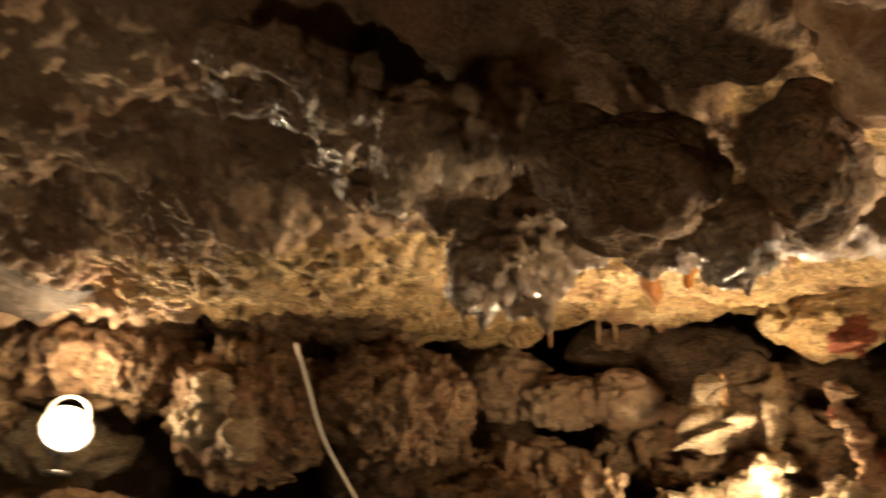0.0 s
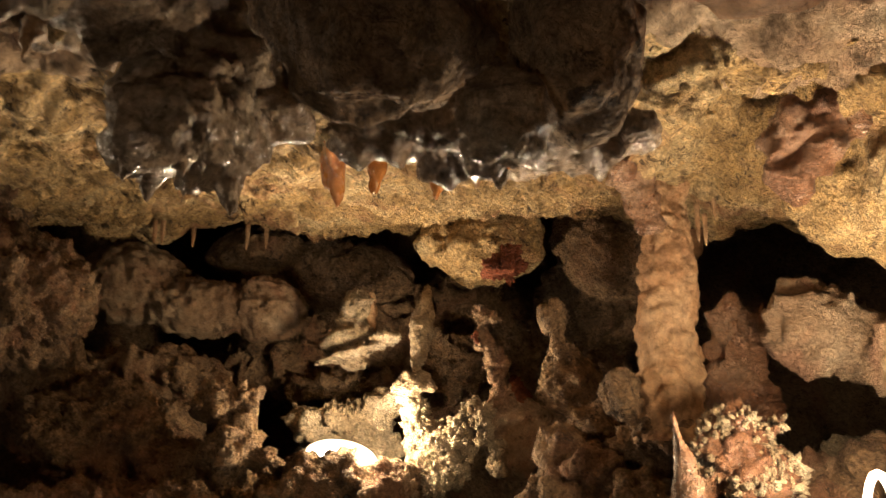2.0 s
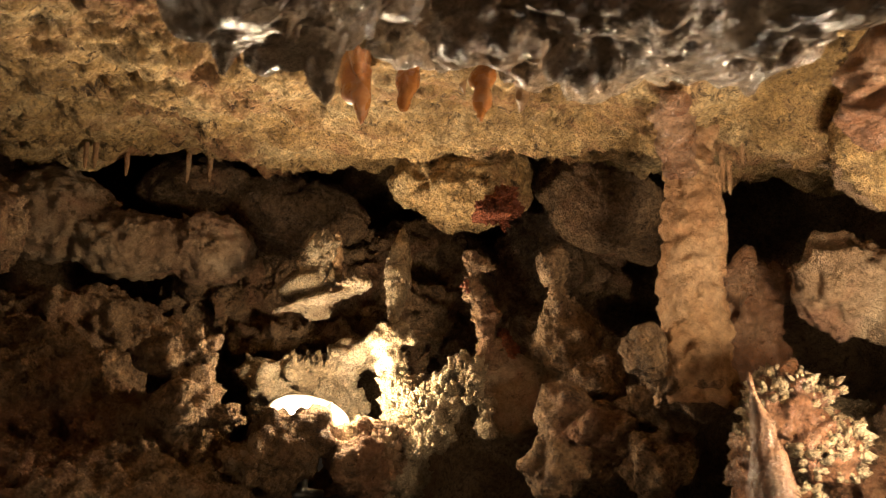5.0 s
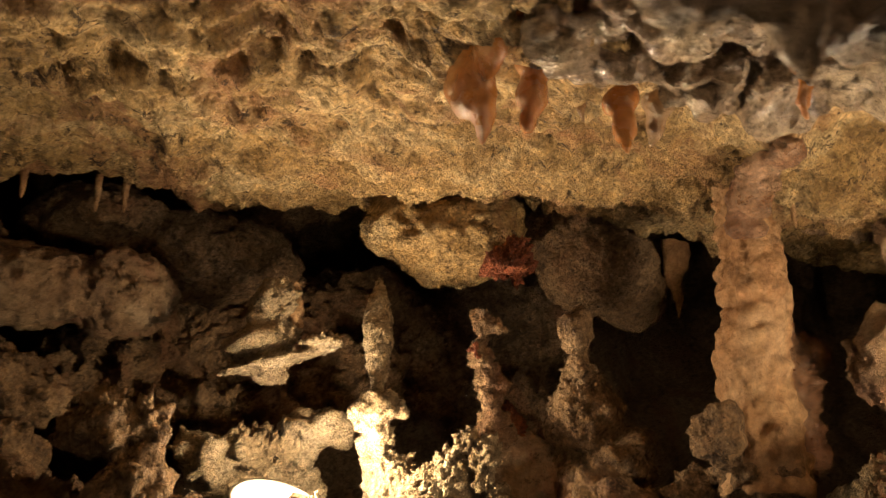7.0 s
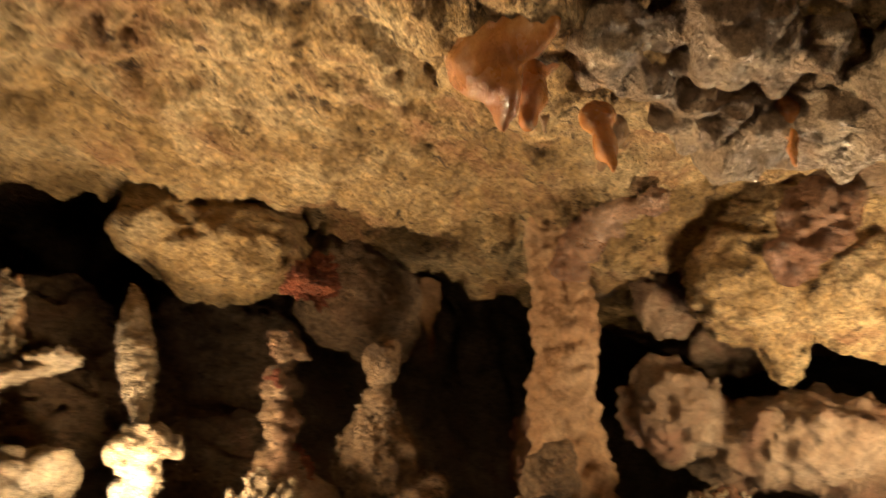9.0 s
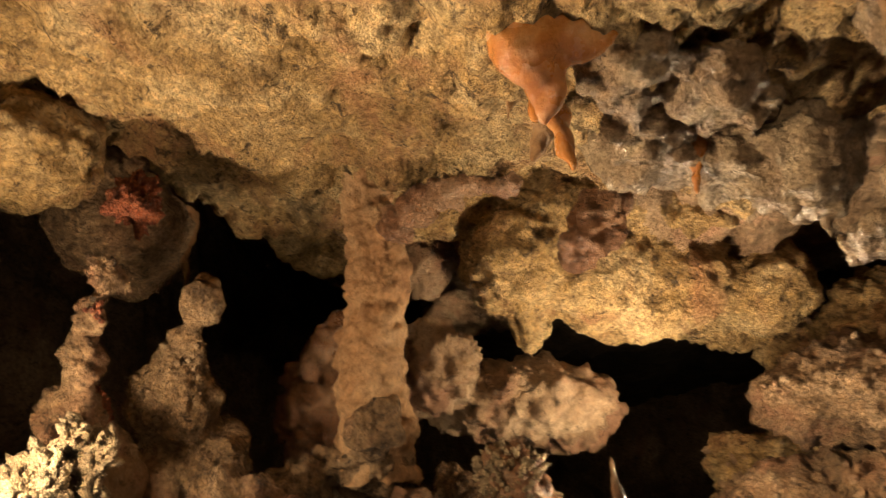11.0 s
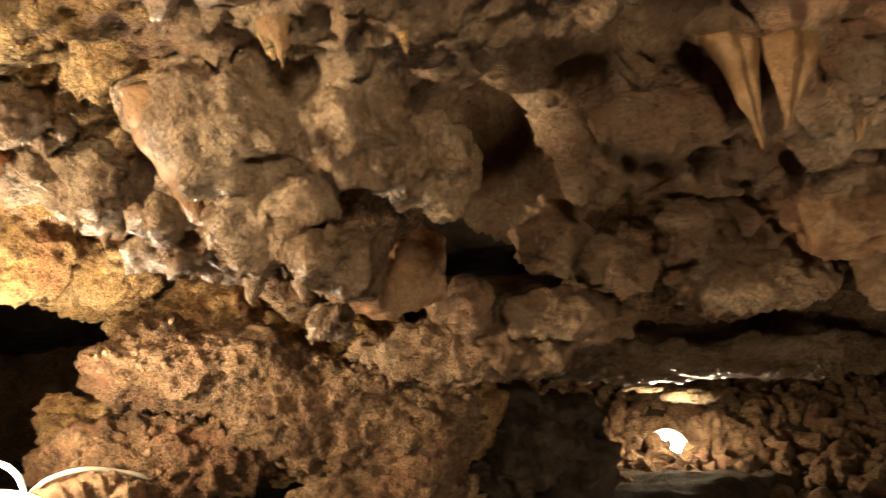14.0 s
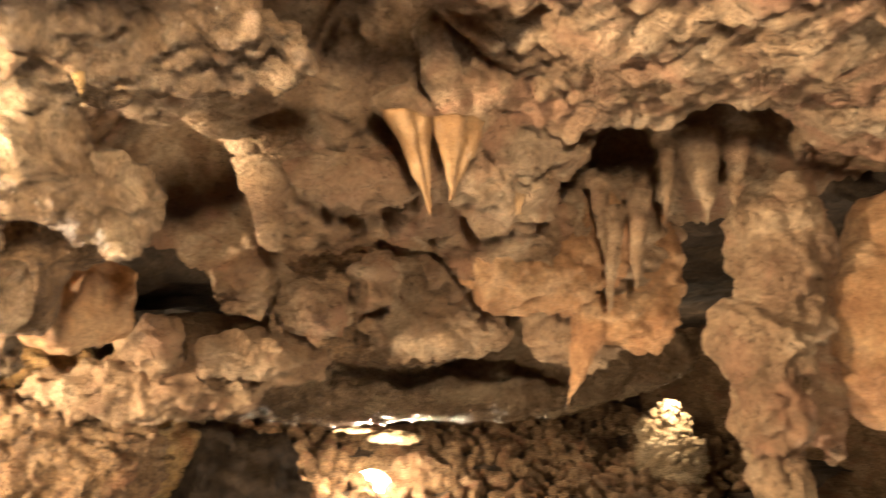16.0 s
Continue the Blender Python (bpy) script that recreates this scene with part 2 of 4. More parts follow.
def curtain(name, top_a, top_b, tip, thick, material, label, group="", waves=0.07):
    """A hanging calcite curtain: wide where it meets the ceiling, folded, narrowing to a wet tip."""
    SEED[0] += 1
    a, b, c = Vector(top_a), Vector(top_b), Vector(tip)
    side = (b - a).normalized()
    face = side.cross(Vector((0, 0, 1))).normalized()
    bm = bmesh.new()
    nu, nv = 22, 34
    rings = []
    for j in range(nv + 1):
        v = j / nv
        left, right = a.lerp(c, v ** 0.75), b.lerp(c, v ** 0.95)
        half = (right - left).length / 2
        ring = []
        for i in range(2 * nu):
            ang = math.pi * i / nu
            u, w = math.cos(ang), math.sin(ang)
            fold = thick * waves * 2.2 * math.sin(u * 4.2 + SEED[0] + 1.5 * v) * (1 - 0.6 * v)
            t = thick * (1 - 0.72 * v) * w * (0.9 + waves * math.sin(u * 9 + SEED[0]))
            ring.append(bm.verts.new((left + right) / 2 + side * u * max(half, 0.003) + face * (t + fold) + Vector((0, 0, 0.006 * noise.noise((u * 2, v * 5, SEED[0]))))))
        rings.append(ring)
    for r, q in zip(rings, rings[1:]):
        for i in range(2 * nu):
            bm.faces.new((r[i], r[(i + 1) % (2 * nu)], q[(i + 1) % (2 * nu)], q[i]))
    bm.faces.new(rings[0][::-1])
    bm.faces.new(rings[-1])
    bmesh.ops.recalc_face_normals(bm, faces=bm.faces)
    rough_up(bm, 0.004, 12, 0.0012, 50, 0, 1, SEED[0])
    return tagged(part(name, bm, material), label, "drapery", group)


def straw(name, base, length, r, material, label):
    """A soda straw: a thin hollow-tipped stalactite."""
    return spire(name, base, (base[0] + r * 0.4, base[1], base[2] - length), r, r * 0.7, material, label, "stalactite", rings=10, sides=8, big=0.001, small=0.0006, group="soda straws")


def tube(name, points, r, material, parent=None, label="", sides=8):
    """A cable or bent rod swept along smooth points."""
    pts = [Vector(p) for p in points]
    path = []
    for i in range(len(pts) - 1):
        p0, p1, p2, p3 = pts[max(0, i - 1)], pts[i], pts[i + 1], pts[min(len(pts) - 1, i + 2)]
        for k in range(8):
            s = k / 8
            path.append(0.5 * (2 * p1 + (p2 - p0) * s + (2 * p0 - 5 * p1 + 4 * p2 - p3) * s * s + (3 * p1 - p0 - 3 * p2 + p3) * s ** 3))
    path.append(pts[-1])
    bm = bmesh.new()
    loops = []
    for i, p in enumerate(path):
        d = path[min(i + 1, len(path) - 1)] - path[max(i - 1, 0)]
        m = d.to_track_quat("Z", "Y").to_matrix()
        loops.append([bm.verts.new(p + m @ Vector((math.cos(a) * r, math.sin(a) * r, 0))) for a in (2 * math.pi * k / sides for k in range(sides))])
    for a, b in zip(loops, loops[1:]):
        for k in range(sides):
            bm.faces.new((a[k], a[(k + 1) % sides], b[(k + 1) % sides], b[k]))
    bm.faces.new(loops[0][::-1])
    bm.faces.new(loops[-1])
    return part(name, bm, material, parent, label)


def turned(profile, sides=32):
    """A turned body from (radius, height) pairs."""
    bm = bmesh.new()
    loops = [[bm.verts.new((math.cos(a) * r, math.sin(a) * r, z)) for a in (2 * math.pi * k / sides for k in range(sides))] for r, z in profile]
    for a, b in zip(loops, loops[1:]):
        for k in range(sides):
            bm.faces.new((a[k], a[(k + 1) % sides], b[(k + 1) % sides], b[k]))
    bm.faces.new(loops[0][::-1])
    bm.faces.new(loops[-1])
    return bm


ENAMEL = plain_material("white_enamel", (0.8, 0.79, 0.76), 0.35)
LENS = plain_material("lit_lens", (0.9, 0.9, 0.88), 0.3, emit=45.0, emit_color=(1, 0.86, 0.66))
CABLE = plain_material("pale_cable", (0.62, 0.57, 0.5), 0.5)
STEEL = plain_material("dull_steel", (0.35, 0.34, 0.33), 0.4, 0.9)


def flood_lamp(at, aim, label, size=1.0, face=80, ring_size=1.0):
    """A small round flood lamp: housing, lit lens, rim, ring-shaped bracket and foot, all under one empty."""
    base = new("flood_lamp")
    base.location = at
    tagged(base, label, "lamp", "cave flood lamps")
    head = (Vector(aim) - Vector(at)).to_track_quat("Z", "Y").to_matrix().to_4x4()

    def put(ob, m=head):
        ob.matrix_local = m @ Matrix.Diagonal((size, size, size, 1))
        return ob

    put(part("housing", turned([(0.035, -0.1), (0.06, -0.085), (0.075, -0.03), (0.088, 0.02), (0.092, 0.03), (0.084, 0.03), (0.07, 0.0)]), ENAMEL, base, "white enamel lamp housing"))
    put(part("lens", turned([(0.07, 0.006), (0.08, 0.016), (0.06, 0.026), (0.02, 0.03)]), LENS, base, "glowing round lens"))
    ring = [(0.078 * math.cos(a), 0.0, 0.05 + 0.078 * math.sin(a)) for a in (2 * math.pi * k / 16 for k in range(17))]
    put(tube("bracket_ring", ring, 0.007, ENAMEL, base, "white ring-shaped bracket"), Matrix.Rotation(radians(face), 4, "Z") @ Matrix.Diagonal((ring_size, ring_size, ring_size, 1)))
    put(part("foot", turned([(0.05, -0.15), (0.05, -0.135), (0.015, -0.13), (0.015, -0.07)], 16), STEEL, base, "dull steel lamp foot"), Matrix.Identity(4))
    return base


# ---- lamps ----
spot("flood_light_low", (-0.286, 2.196, 1.637), (-0.1, 1.65, 2.2), 20, 150, 0.04, 1.0)
spot("flood_light_low_south", (-0.316, 2.176, 1.657), (-0.45, 0.6, 1.95), 62, 105, 0.04, 1.0)
bulb("flood_bulb_low", (-0.21, 2.1, 1.64), 15, 0.03)
spot("flood_light_right", (0.584, 1.186, 1.547), (0.52, 1.15, 2.3), 17, 165, 0.06)
bulb("flood_bulb_right", (0.554, 1.206, 1.597), 15, 0.04)
bulb("flood_light_far", (2.341, -2.267, 1.622), 16, 0.06)
spot("flood_light_left", (-1.917, 1.404, 1.865), (-0.5, 0.6, 1.95), 30, 170, 0.06)
bulb("flood_bulb_left", (-1.86, 1.36, 1.9), 3.5, 0.05)
# Added fill from an unseen place, for faces turned away from the other lamps.
bulb("path_fill_light", (-0.7, -1.2, 0.45), 15, 0.08)
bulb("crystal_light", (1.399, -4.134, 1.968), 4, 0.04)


POCKETS = [(0.535, 0.031, 0.3, 0.45), (-0.531, 0.386, 0.22, 0.3), (-0.537, -0.592, 0.28, 0.4), (-0.657, 0.78, 0.07, 0.14), (-0.494, 0.744, 0.07, 0.12), (0.186, 0.441, 0.2, 0.4), (0.526, 1.292, 0.1, 0.26), (1.134, -0.299, 0.5, 0.7), (0.62, 1.42, 0.15, 0.18)]

# ---- the cave's shell ----
def smooth_step(v, a, b):
    s = min(1.0, max(0.0, (v - a) / (b - a)))
    return s * s * (3 - 2 * s)


def ceiling_height(x, y):
    """A low ceiling that rises inwards, with pockets, and lifts away behind its far edge."""
    z = 2.09 + 0.15 * max(0.0, y - 1.25) + 0.08 * max(0.0, 0.6 - y)
    far = 2.62 - 0.4 * smooth_step(x, -0.35, 0.1) - 0.1 * smooth_step(x, 0.5, 0.9)
    far += 0.07 * noise.noise((x * 4, 0.3, 9.1)) + 0.03 * noise.noise((x * 13, 0.3, 9.1))
    z += 0.9 * smooth_step(y, far, far + 0.3)
    z += 0.1 * (1 - smooth_step(y, 0.75, 1.0))
    for px, py, r, h in POCKETS:
        z += h * math.exp(-((x - px) ** 2 + (y - py) ** 2) / r ** 2)
    p = Vector((x, y, 0.0))
    z += 0.05 * fbm(p, 2.3, 3) + 0.03 * fbm(p, 8, 3)
    z -= 0.05 * max(0.0, 0.5 - noise.voronoi(p * 6)[0][0])
    z += 0.05 * max(0.0, noise.noise(p * 11) - 0.15) * (0.7 + noise.noise(p * 2))
    z += 0.05 * max(0.0, noise.noise(p * 27) - 0.22) * (0.8 + noise.noise(p * 3.3 + Vector((4.0, 1.0, 0.0))))
    z += 0.018 * fbm(p, 30, 3, 0.7) - 0.012 * abs(noise.noise(p * 21))
    return z


def sheet(name, x0, x1, y0, y1, step, height, material, down=True):
    bm = bmesh.new()
    nx, ny = int((x1 - x0) / step) + 1, int((y1 - y0) / step) + 1
    grid = [[bm.verts.new((x0 + i * step, y0 + j * step, height(x0 + i * step, y0 + j * step))) for i in range(nx)] for j in range(ny)]
    for a, b in zip(grid, grid[1:]):
        for i in range(nx - 1):
            bm.faces.new((a[i], b[i], b[i + 1], a[i + 1]) if down else (a[i], a[i + 1], b[i + 1], b[i]))
    return part(name, bm, material)


tagged(sheet("ceiling", -1.7, 1.7, -1.2, 2.8, 0.0105, ceiling_height, YELLOW), "low rough yellow and tan limestone cave ceiling", "ceiling", kind="structure")
low_ceiling = bpy.data.objects["ceiling"].data
low_ceiling.materials.append(TAN)
for face in low_ceiling.polygons:
    c = face.center
    # Tan stone; its eastward spread also stands in for shade behind the lip.
    if c.y + 0.25 * noise.noise(c * 3) + 0.12 * noise.noise(c * 11) < 1.0 - 0.1 * c.x + 0.9 * max(0.0, c.x - 0.15):
        face.material_index = 1


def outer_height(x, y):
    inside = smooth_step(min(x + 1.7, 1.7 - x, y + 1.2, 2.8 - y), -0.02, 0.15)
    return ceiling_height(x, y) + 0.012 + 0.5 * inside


# The dark colour here replaces shade beyond the low ceiling.
tagged(sheet("ceiling_outer", -3.4, 6.1, -6.4, 3.8, 0.06, outer_height, EARTH_AND_SHADE), "rough cave ceiling coloured dark to stand for deep shade", "ceiling", kind="structure")


def build_wall(name, a, b, height, bulge, material, label):
    """A rough cave wall between two ground points."""
    bm = bmesh.new()
    a, b = Vector((*a, 0)), Vector((*b, 0))
    along = b - a
    inward = Vector((-along.y, along.x, 0)).normalized()
    nx, nz = int(along.length / 0.05), int(height / 0.05)
    rows = []
    for j in range(nz + 1):
        row = []
        for i in range(nx + 1):
            p = a + along * (i / nx) + Vector((0, 0, height * j / nz - 0.1))
            row.append(bm.verts.new(p + inward * (bulge * fbm(p, 0.9, 4) + 0.08 * fbm(p, 5, 4))))
        rows.append(row)
    for r, s in zip(rows, rows[1:]):
        for i in range(nx):
            bm.faces.new((r[i], r[i + 1], s[i + 1], s[i]))
    return tagged(part(name, bm, material), label, "wall", kind="structure")


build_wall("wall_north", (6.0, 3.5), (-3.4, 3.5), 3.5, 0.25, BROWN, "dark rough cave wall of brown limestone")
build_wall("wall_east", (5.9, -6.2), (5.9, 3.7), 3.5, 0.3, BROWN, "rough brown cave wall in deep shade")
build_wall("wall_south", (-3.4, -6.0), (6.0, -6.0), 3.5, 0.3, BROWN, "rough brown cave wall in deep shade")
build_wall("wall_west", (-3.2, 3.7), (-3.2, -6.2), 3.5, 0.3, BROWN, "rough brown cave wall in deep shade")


def floor_height(x, y):
    """The trodden path, with a rock bank that steps up to breast height beyond it."""
    bank = smooth_step(y - 0.2 * x, 1.85, 2.1) + smooth_step(x + 0.35 * y, 0.62, 0.95)
    return 0.06 * fbm(Vector((x, y, 0)), 1.1, 4) + min(1.0, bank) * 1.28 + 0.05 * min(1.0, bank) * fbm(Vector((x, y, 0)), 5, 3)


tagged(sheet("floor", -3.6, 6.2, -6.4, 3.8, 0.07, floor_height, EARTH_AND_SHADE, False), "uneven dark cave floor of earth with a raised bank", "floor", kind="structure")

# ---- formations ----
rock("limestone_boulder", [(-1.109, 2.653, 2.111, 0.175, 0.16, 0.138, 0), (-0.877, 2.653, 2.034, 0.21, 0.14, 0.095, 0), (-0.663, 2.671, 2.043, 0.133, 0.13, 0.101, 0), (-1.344, 2.687, 2.099, 0.168, 0.15, 0.13, 0)], TAN, "long rounded orange-brown boulder wedged below the ceiling", "rock", knob=0.01, big=0.014, small=0.009, pit=0.004)
rock("limestone_boulder", [(-0.452, 2.913, 2.219, 0.254, 0.2, 0.132, 0), (-0.739, 2.901, 2.265, 0.203, 0.2, 0.102, 0)], BROWN, "rounded brown boulder in the shade of a slot", "rock", big=0.014, small=0.009, knob=0.01, pit=0.004)
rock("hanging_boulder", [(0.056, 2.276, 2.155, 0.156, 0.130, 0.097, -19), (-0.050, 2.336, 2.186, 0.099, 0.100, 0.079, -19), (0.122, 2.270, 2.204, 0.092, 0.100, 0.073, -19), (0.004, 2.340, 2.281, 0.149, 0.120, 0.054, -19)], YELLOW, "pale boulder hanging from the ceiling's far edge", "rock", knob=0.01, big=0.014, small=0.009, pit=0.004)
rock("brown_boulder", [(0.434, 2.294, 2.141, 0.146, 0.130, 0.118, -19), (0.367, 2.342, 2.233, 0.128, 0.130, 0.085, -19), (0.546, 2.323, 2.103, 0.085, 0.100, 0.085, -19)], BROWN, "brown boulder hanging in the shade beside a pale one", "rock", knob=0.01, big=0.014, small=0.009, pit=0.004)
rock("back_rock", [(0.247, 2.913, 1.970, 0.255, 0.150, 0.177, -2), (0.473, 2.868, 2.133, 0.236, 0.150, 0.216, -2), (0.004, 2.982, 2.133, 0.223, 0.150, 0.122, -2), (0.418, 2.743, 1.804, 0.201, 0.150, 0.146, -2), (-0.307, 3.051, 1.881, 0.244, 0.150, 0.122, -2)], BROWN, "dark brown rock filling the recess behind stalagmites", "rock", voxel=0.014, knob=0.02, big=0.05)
rock("red_crust", [(0.073, 2.083, 2.051, 0.030, 0.020, 0.037, -19), (0.116, 2.080, 2.081, 0.028, 0.020, 0.033, -19), (0.103, 2.078, 2.036, 0.029, 0.020, 0.021, -19)], RED, "dark red iron crust grown on a boulder", "rock", voxel=0.007, knob=0.03, knob_scale=60, big=0.012)
rock("red_stump", [(0.041, 2.090, 1.930, 0.020, 0.020, 0.032, -19), (0.075, 2.084, 1.915, 0.027, 0.020, 0.018, -19), (0.049, 2.108, 1.871, 0.020, 0.020, 0.040, -19), (0.085, 2.140, 1.804, 0.032, 0.030, 0.046, -19), (0.117, 2.176, 1.730, 0.047, 0.050, 0.058, -19)], BROWN, "crumbly dark stalagmite stump with red iron crust", "stalagmite", voxel=0.007, knob=0.02, knob_scale=60, big=0.012)
spire("stalagmite", (-0.127, 2.232, 1.787), (-0.112, 2.333, 2.065), 0.009, 0.01, PALE, "small pale spindle-shaped stalagmite with a crystal skin", "stalagmite", bulge=0.024, knob=0.014, knob_scale=80, rings=60, sides=36)
rock("stalagmite_pedestal", [(-0.122, 2.207, 1.763, 0.055, 0.044, 0.033, 0), (-0.151, 2.211, 1.748, 0.033, 0.031, 0.03, 0), (-0.13, 2.198, 1.721, 0.032, 0.03, 0.027, 0), (-0.123, 2.234, 1.662, 0.033, 0.04, 0.074, 0), (-0.082, 2.224, 1.584, 0.066, 0.07, 0.088, 0), (-0.11, 2.288, 1.461, 0.089, 0.1, 0.119, 0)], PALE, "brightly lit knobbly pale stalagmite pedestal", "stalagmite", voxel=0.008, knob=0.018, big=0.012, pit=0.003)
rock("claw_rock", [(-0.316, 2.386, 1.865, 0.135, 0.050, 0.013, -8, -17), (-0.347, 2.421, 1.910, 0.084, 0.060, 0.041, -8, -17), (-0.325, 2.418, 2.000, 0.044, 0.050, 0.058, -8), (-0.358, 2.433, 1.956, 0.035, 0.050, 0.044, -8), (-0.227, 2.364, 1.910, 0.040, 0.040, 0.011, -8, -8), (-0.320, 2.415, 1.834, 0.043, 0.040, 0.022, -8)], PALE, "wedge-shaped rock shelf with a crystal rim", "rock", voxel=0.006, knob=0.012, big=0.01, small=0.005)
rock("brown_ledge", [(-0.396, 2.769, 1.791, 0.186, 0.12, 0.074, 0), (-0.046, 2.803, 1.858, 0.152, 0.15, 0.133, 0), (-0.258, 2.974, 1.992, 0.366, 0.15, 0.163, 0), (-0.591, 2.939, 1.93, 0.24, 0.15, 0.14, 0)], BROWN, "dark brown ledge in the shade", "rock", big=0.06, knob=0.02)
spire("stalagmite", (-0.274, 2.411, 1.929), (-0.281, 2.411, 2.062), 0.013, 0.012, PINK, "thin stubby stalagmite on a rock shelf", "stalagmite", waves=0.06)
rock("crystal_boulder", [(0.159, 2.171, 1.629, 0.103, 0.080, 0.105, -8)], TAN, "smooth round brown boulder with crystals on one side", "rock", voxel=0.009, big=0.012, small=0.005, pit=0.001)
rock("crystal_crust", [(-0.004, 2.140, 1.589, 0.030, 0.030, 0.081, -8), (-0.043, 2.138, 1.532, 0.031, 0.030, 0.055, -8), (0.059, 2.099, 1.639, 0.027, 0.030, 0.049, -8), (0.088, 2.108, 1.586, 0.020, 0.020, 0.037, -8), (0.035, 2.110, 1.693, 0.017, 0.020, 0.022, -8), (-0.065, 2.173, 1.575, 0.028, 0.030, 0.057, -8)], PALE, "coral-like crust of pale crystals on a boulder", "crystals", voxel=0.007, knob=0.035, knob_scale=60)
rock("lamp_rock", [(-0.29, 2.097, 1.52, 0.055, 0.06, 0.055, 0), (-0.362, 2.093, 1.495, 0.085, 0.08, 0.063, 0), (-0.172, 2.129, 1.474, 0.083, 0.09, 0.083, 0), (-0.398, 2.08, 1.464, 0.081, 0.08, 0.054, 0)], BROWN, "dark brown rock that hides a lamp", "rock", knob=0.018)
rock("rock_shelf", [(-0.336, 2.459, 1.673, 0.134, 0.09, 0.043, 0), (-0.329, 2.522, 1.592, 0.167, 0.08, 0.087, 0), (-0.435, 2.421, 1.662, 0.045, 0.06, 0.048, 0), (-0.216, 2.446, 1.723, 0.082, 0.07, 0.033, 0)], PALE, "pale crusted rock shelf lit from below", "rock", voxel=0.009, knob=0.02, big=0.035)
rock("coral_rock", [(-0.635, 2.179, 1.677, 0.07, 0.07, 0.051, 0), (-0.556, 2.174, 1.695, 0.036, 0.05, 0.044, 0), (-0.566, 2.153, 1.579, 0.064, 0.07, 0.078, 0), (-0.482, 2.141, 1.548, 0.035, 0.04, 0.039, 0), (-0.588, 2.187, 1.455, 0.057, 0.08, 0.085, 0)], BROWN, "knobbly tan rock with coral-like crystals", "rock", voxel=0.009, knob=0.03, big=0.03)
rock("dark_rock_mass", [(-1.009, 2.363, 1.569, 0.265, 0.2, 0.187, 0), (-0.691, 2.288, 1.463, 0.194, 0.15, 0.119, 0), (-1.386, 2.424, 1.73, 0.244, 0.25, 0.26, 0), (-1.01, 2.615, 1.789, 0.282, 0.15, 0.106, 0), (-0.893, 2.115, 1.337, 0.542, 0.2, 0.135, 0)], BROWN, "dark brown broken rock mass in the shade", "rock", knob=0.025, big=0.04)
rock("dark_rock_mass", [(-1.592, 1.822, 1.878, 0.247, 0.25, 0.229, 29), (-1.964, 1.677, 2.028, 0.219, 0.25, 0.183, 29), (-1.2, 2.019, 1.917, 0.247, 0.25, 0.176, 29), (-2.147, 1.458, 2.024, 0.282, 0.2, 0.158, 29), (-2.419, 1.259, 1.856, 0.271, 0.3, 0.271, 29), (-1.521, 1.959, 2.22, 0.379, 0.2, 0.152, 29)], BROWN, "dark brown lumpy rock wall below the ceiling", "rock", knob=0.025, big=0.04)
rock("knob_stalagmite", [(0.206, 2.011, 1.914, 0.031, 0.04, 0.05, 0), (0.229, 2.019, 1.924, 0.028, 0.037, 0.046, 0), (0.24, 2.051, 1.845, 0.028, 0.04, 0.039, 0), (0.253, 2.073, 1.8, 0.054, 0.05, 0.049, 0), (0.27, 2.086, 1.753, 0.085, 0.08, 0.077, 0), (0.284, 2.122, 1.617, 0.085, 0.08, 0.113, 0)], BROWN, "stalagmite with a round pale knob on top", "stalagmite", voxel=0.008, knob=0.014, big=0.01, small=0.007, pit=0.002)
spire("cave_column", (0.442, 1.773, 1.608), (0.439, 1.769, 2.27), 0.073, 0.045, PINK, "tall ribbed pink-brown column reaching the ceiling", "column", tip=False, waves=0.03, rings=110, sides=72, big=0.014, small=0.006)
rock("round_boulder", [(0.452, 1.805, 1.639, 0.096, 0.09, 0.054, 0), (0.34, 1.746, 1.708, 0.04, 0.04, 0.042, 0), (0.376, 1.761, 1.65, 0.047, 0.05, 0.047, 0)], BROWN, "rounded brown rock at the foot of a column", "rock", knob=0.018)
rock("red_brown_rock", [(0.642, 1.933, 1.819, 0.073, 0.07, 0.106, 0), (0.609, 1.911, 1.9, 0.046, 0.05, 0.046, 0), (0.699, 1.943, 1.897, 0.047, 0.05, 0.047, 0), (0.657, 1.96, 1.717, 0.092, 0.08, 0.079, 0)], RUST, "red-brown flowstone rock beside the column", "rock", knob=0.024)
spire("cone_stalagmite", (0.401, 1.286, 1.137), (0.351, 1.361, 1.637), 0.095, 0.008, RUST, "tall pointed smooth brown stalagmite", "stalagmite", big=0.005)
rock("crystal_rock", [(0.514, 1.529, 1.589, 0.071, 0.07, 0.066, 0), (0.538, 1.503, 1.531, 0.054, 0.06, 0.059, 0), (0.473, 1.551, 1.509, 0.061, 0.07, 0.071, 0), (0.472, 1.527, 1.405, 0.088, 0.09, 0.088, 0)], RUST, "rock covered in orange-white crystal knobs", "rock", voxel=0.008, knob=0.03, knob_scale=50)
rock("limestone_boulder", [(0.288, 1.958, 1.534, 0.103, 0.1, 0.08, 0), (0.251, 1.969, 1.57, 0.065, 0.08, 0.059, 0)], BROWN, "large rounded brown boulder with crystal knobs", "rock", knob=0.026, group='boulders below the column')
rock("limestone_boulder", [(0.202, 1.919, 1.487, 0.069, 0.07, 0.063, 0)], BROWN, "small squat brown boulder with crystal knobs", "rock", knob=0.026, group='boulders below the column')
rock("limestone_boulder", [(0.403, 1.89, 1.593, 0.056, 0.06, 0.056, 0), (0.442, 1.898, 1.565, 0.038, 0.05, 0.038, 0)], BROWN, "small lumpy brown boulder with crystal knobs", "rock", knob=0.026, group='boulders below the column')
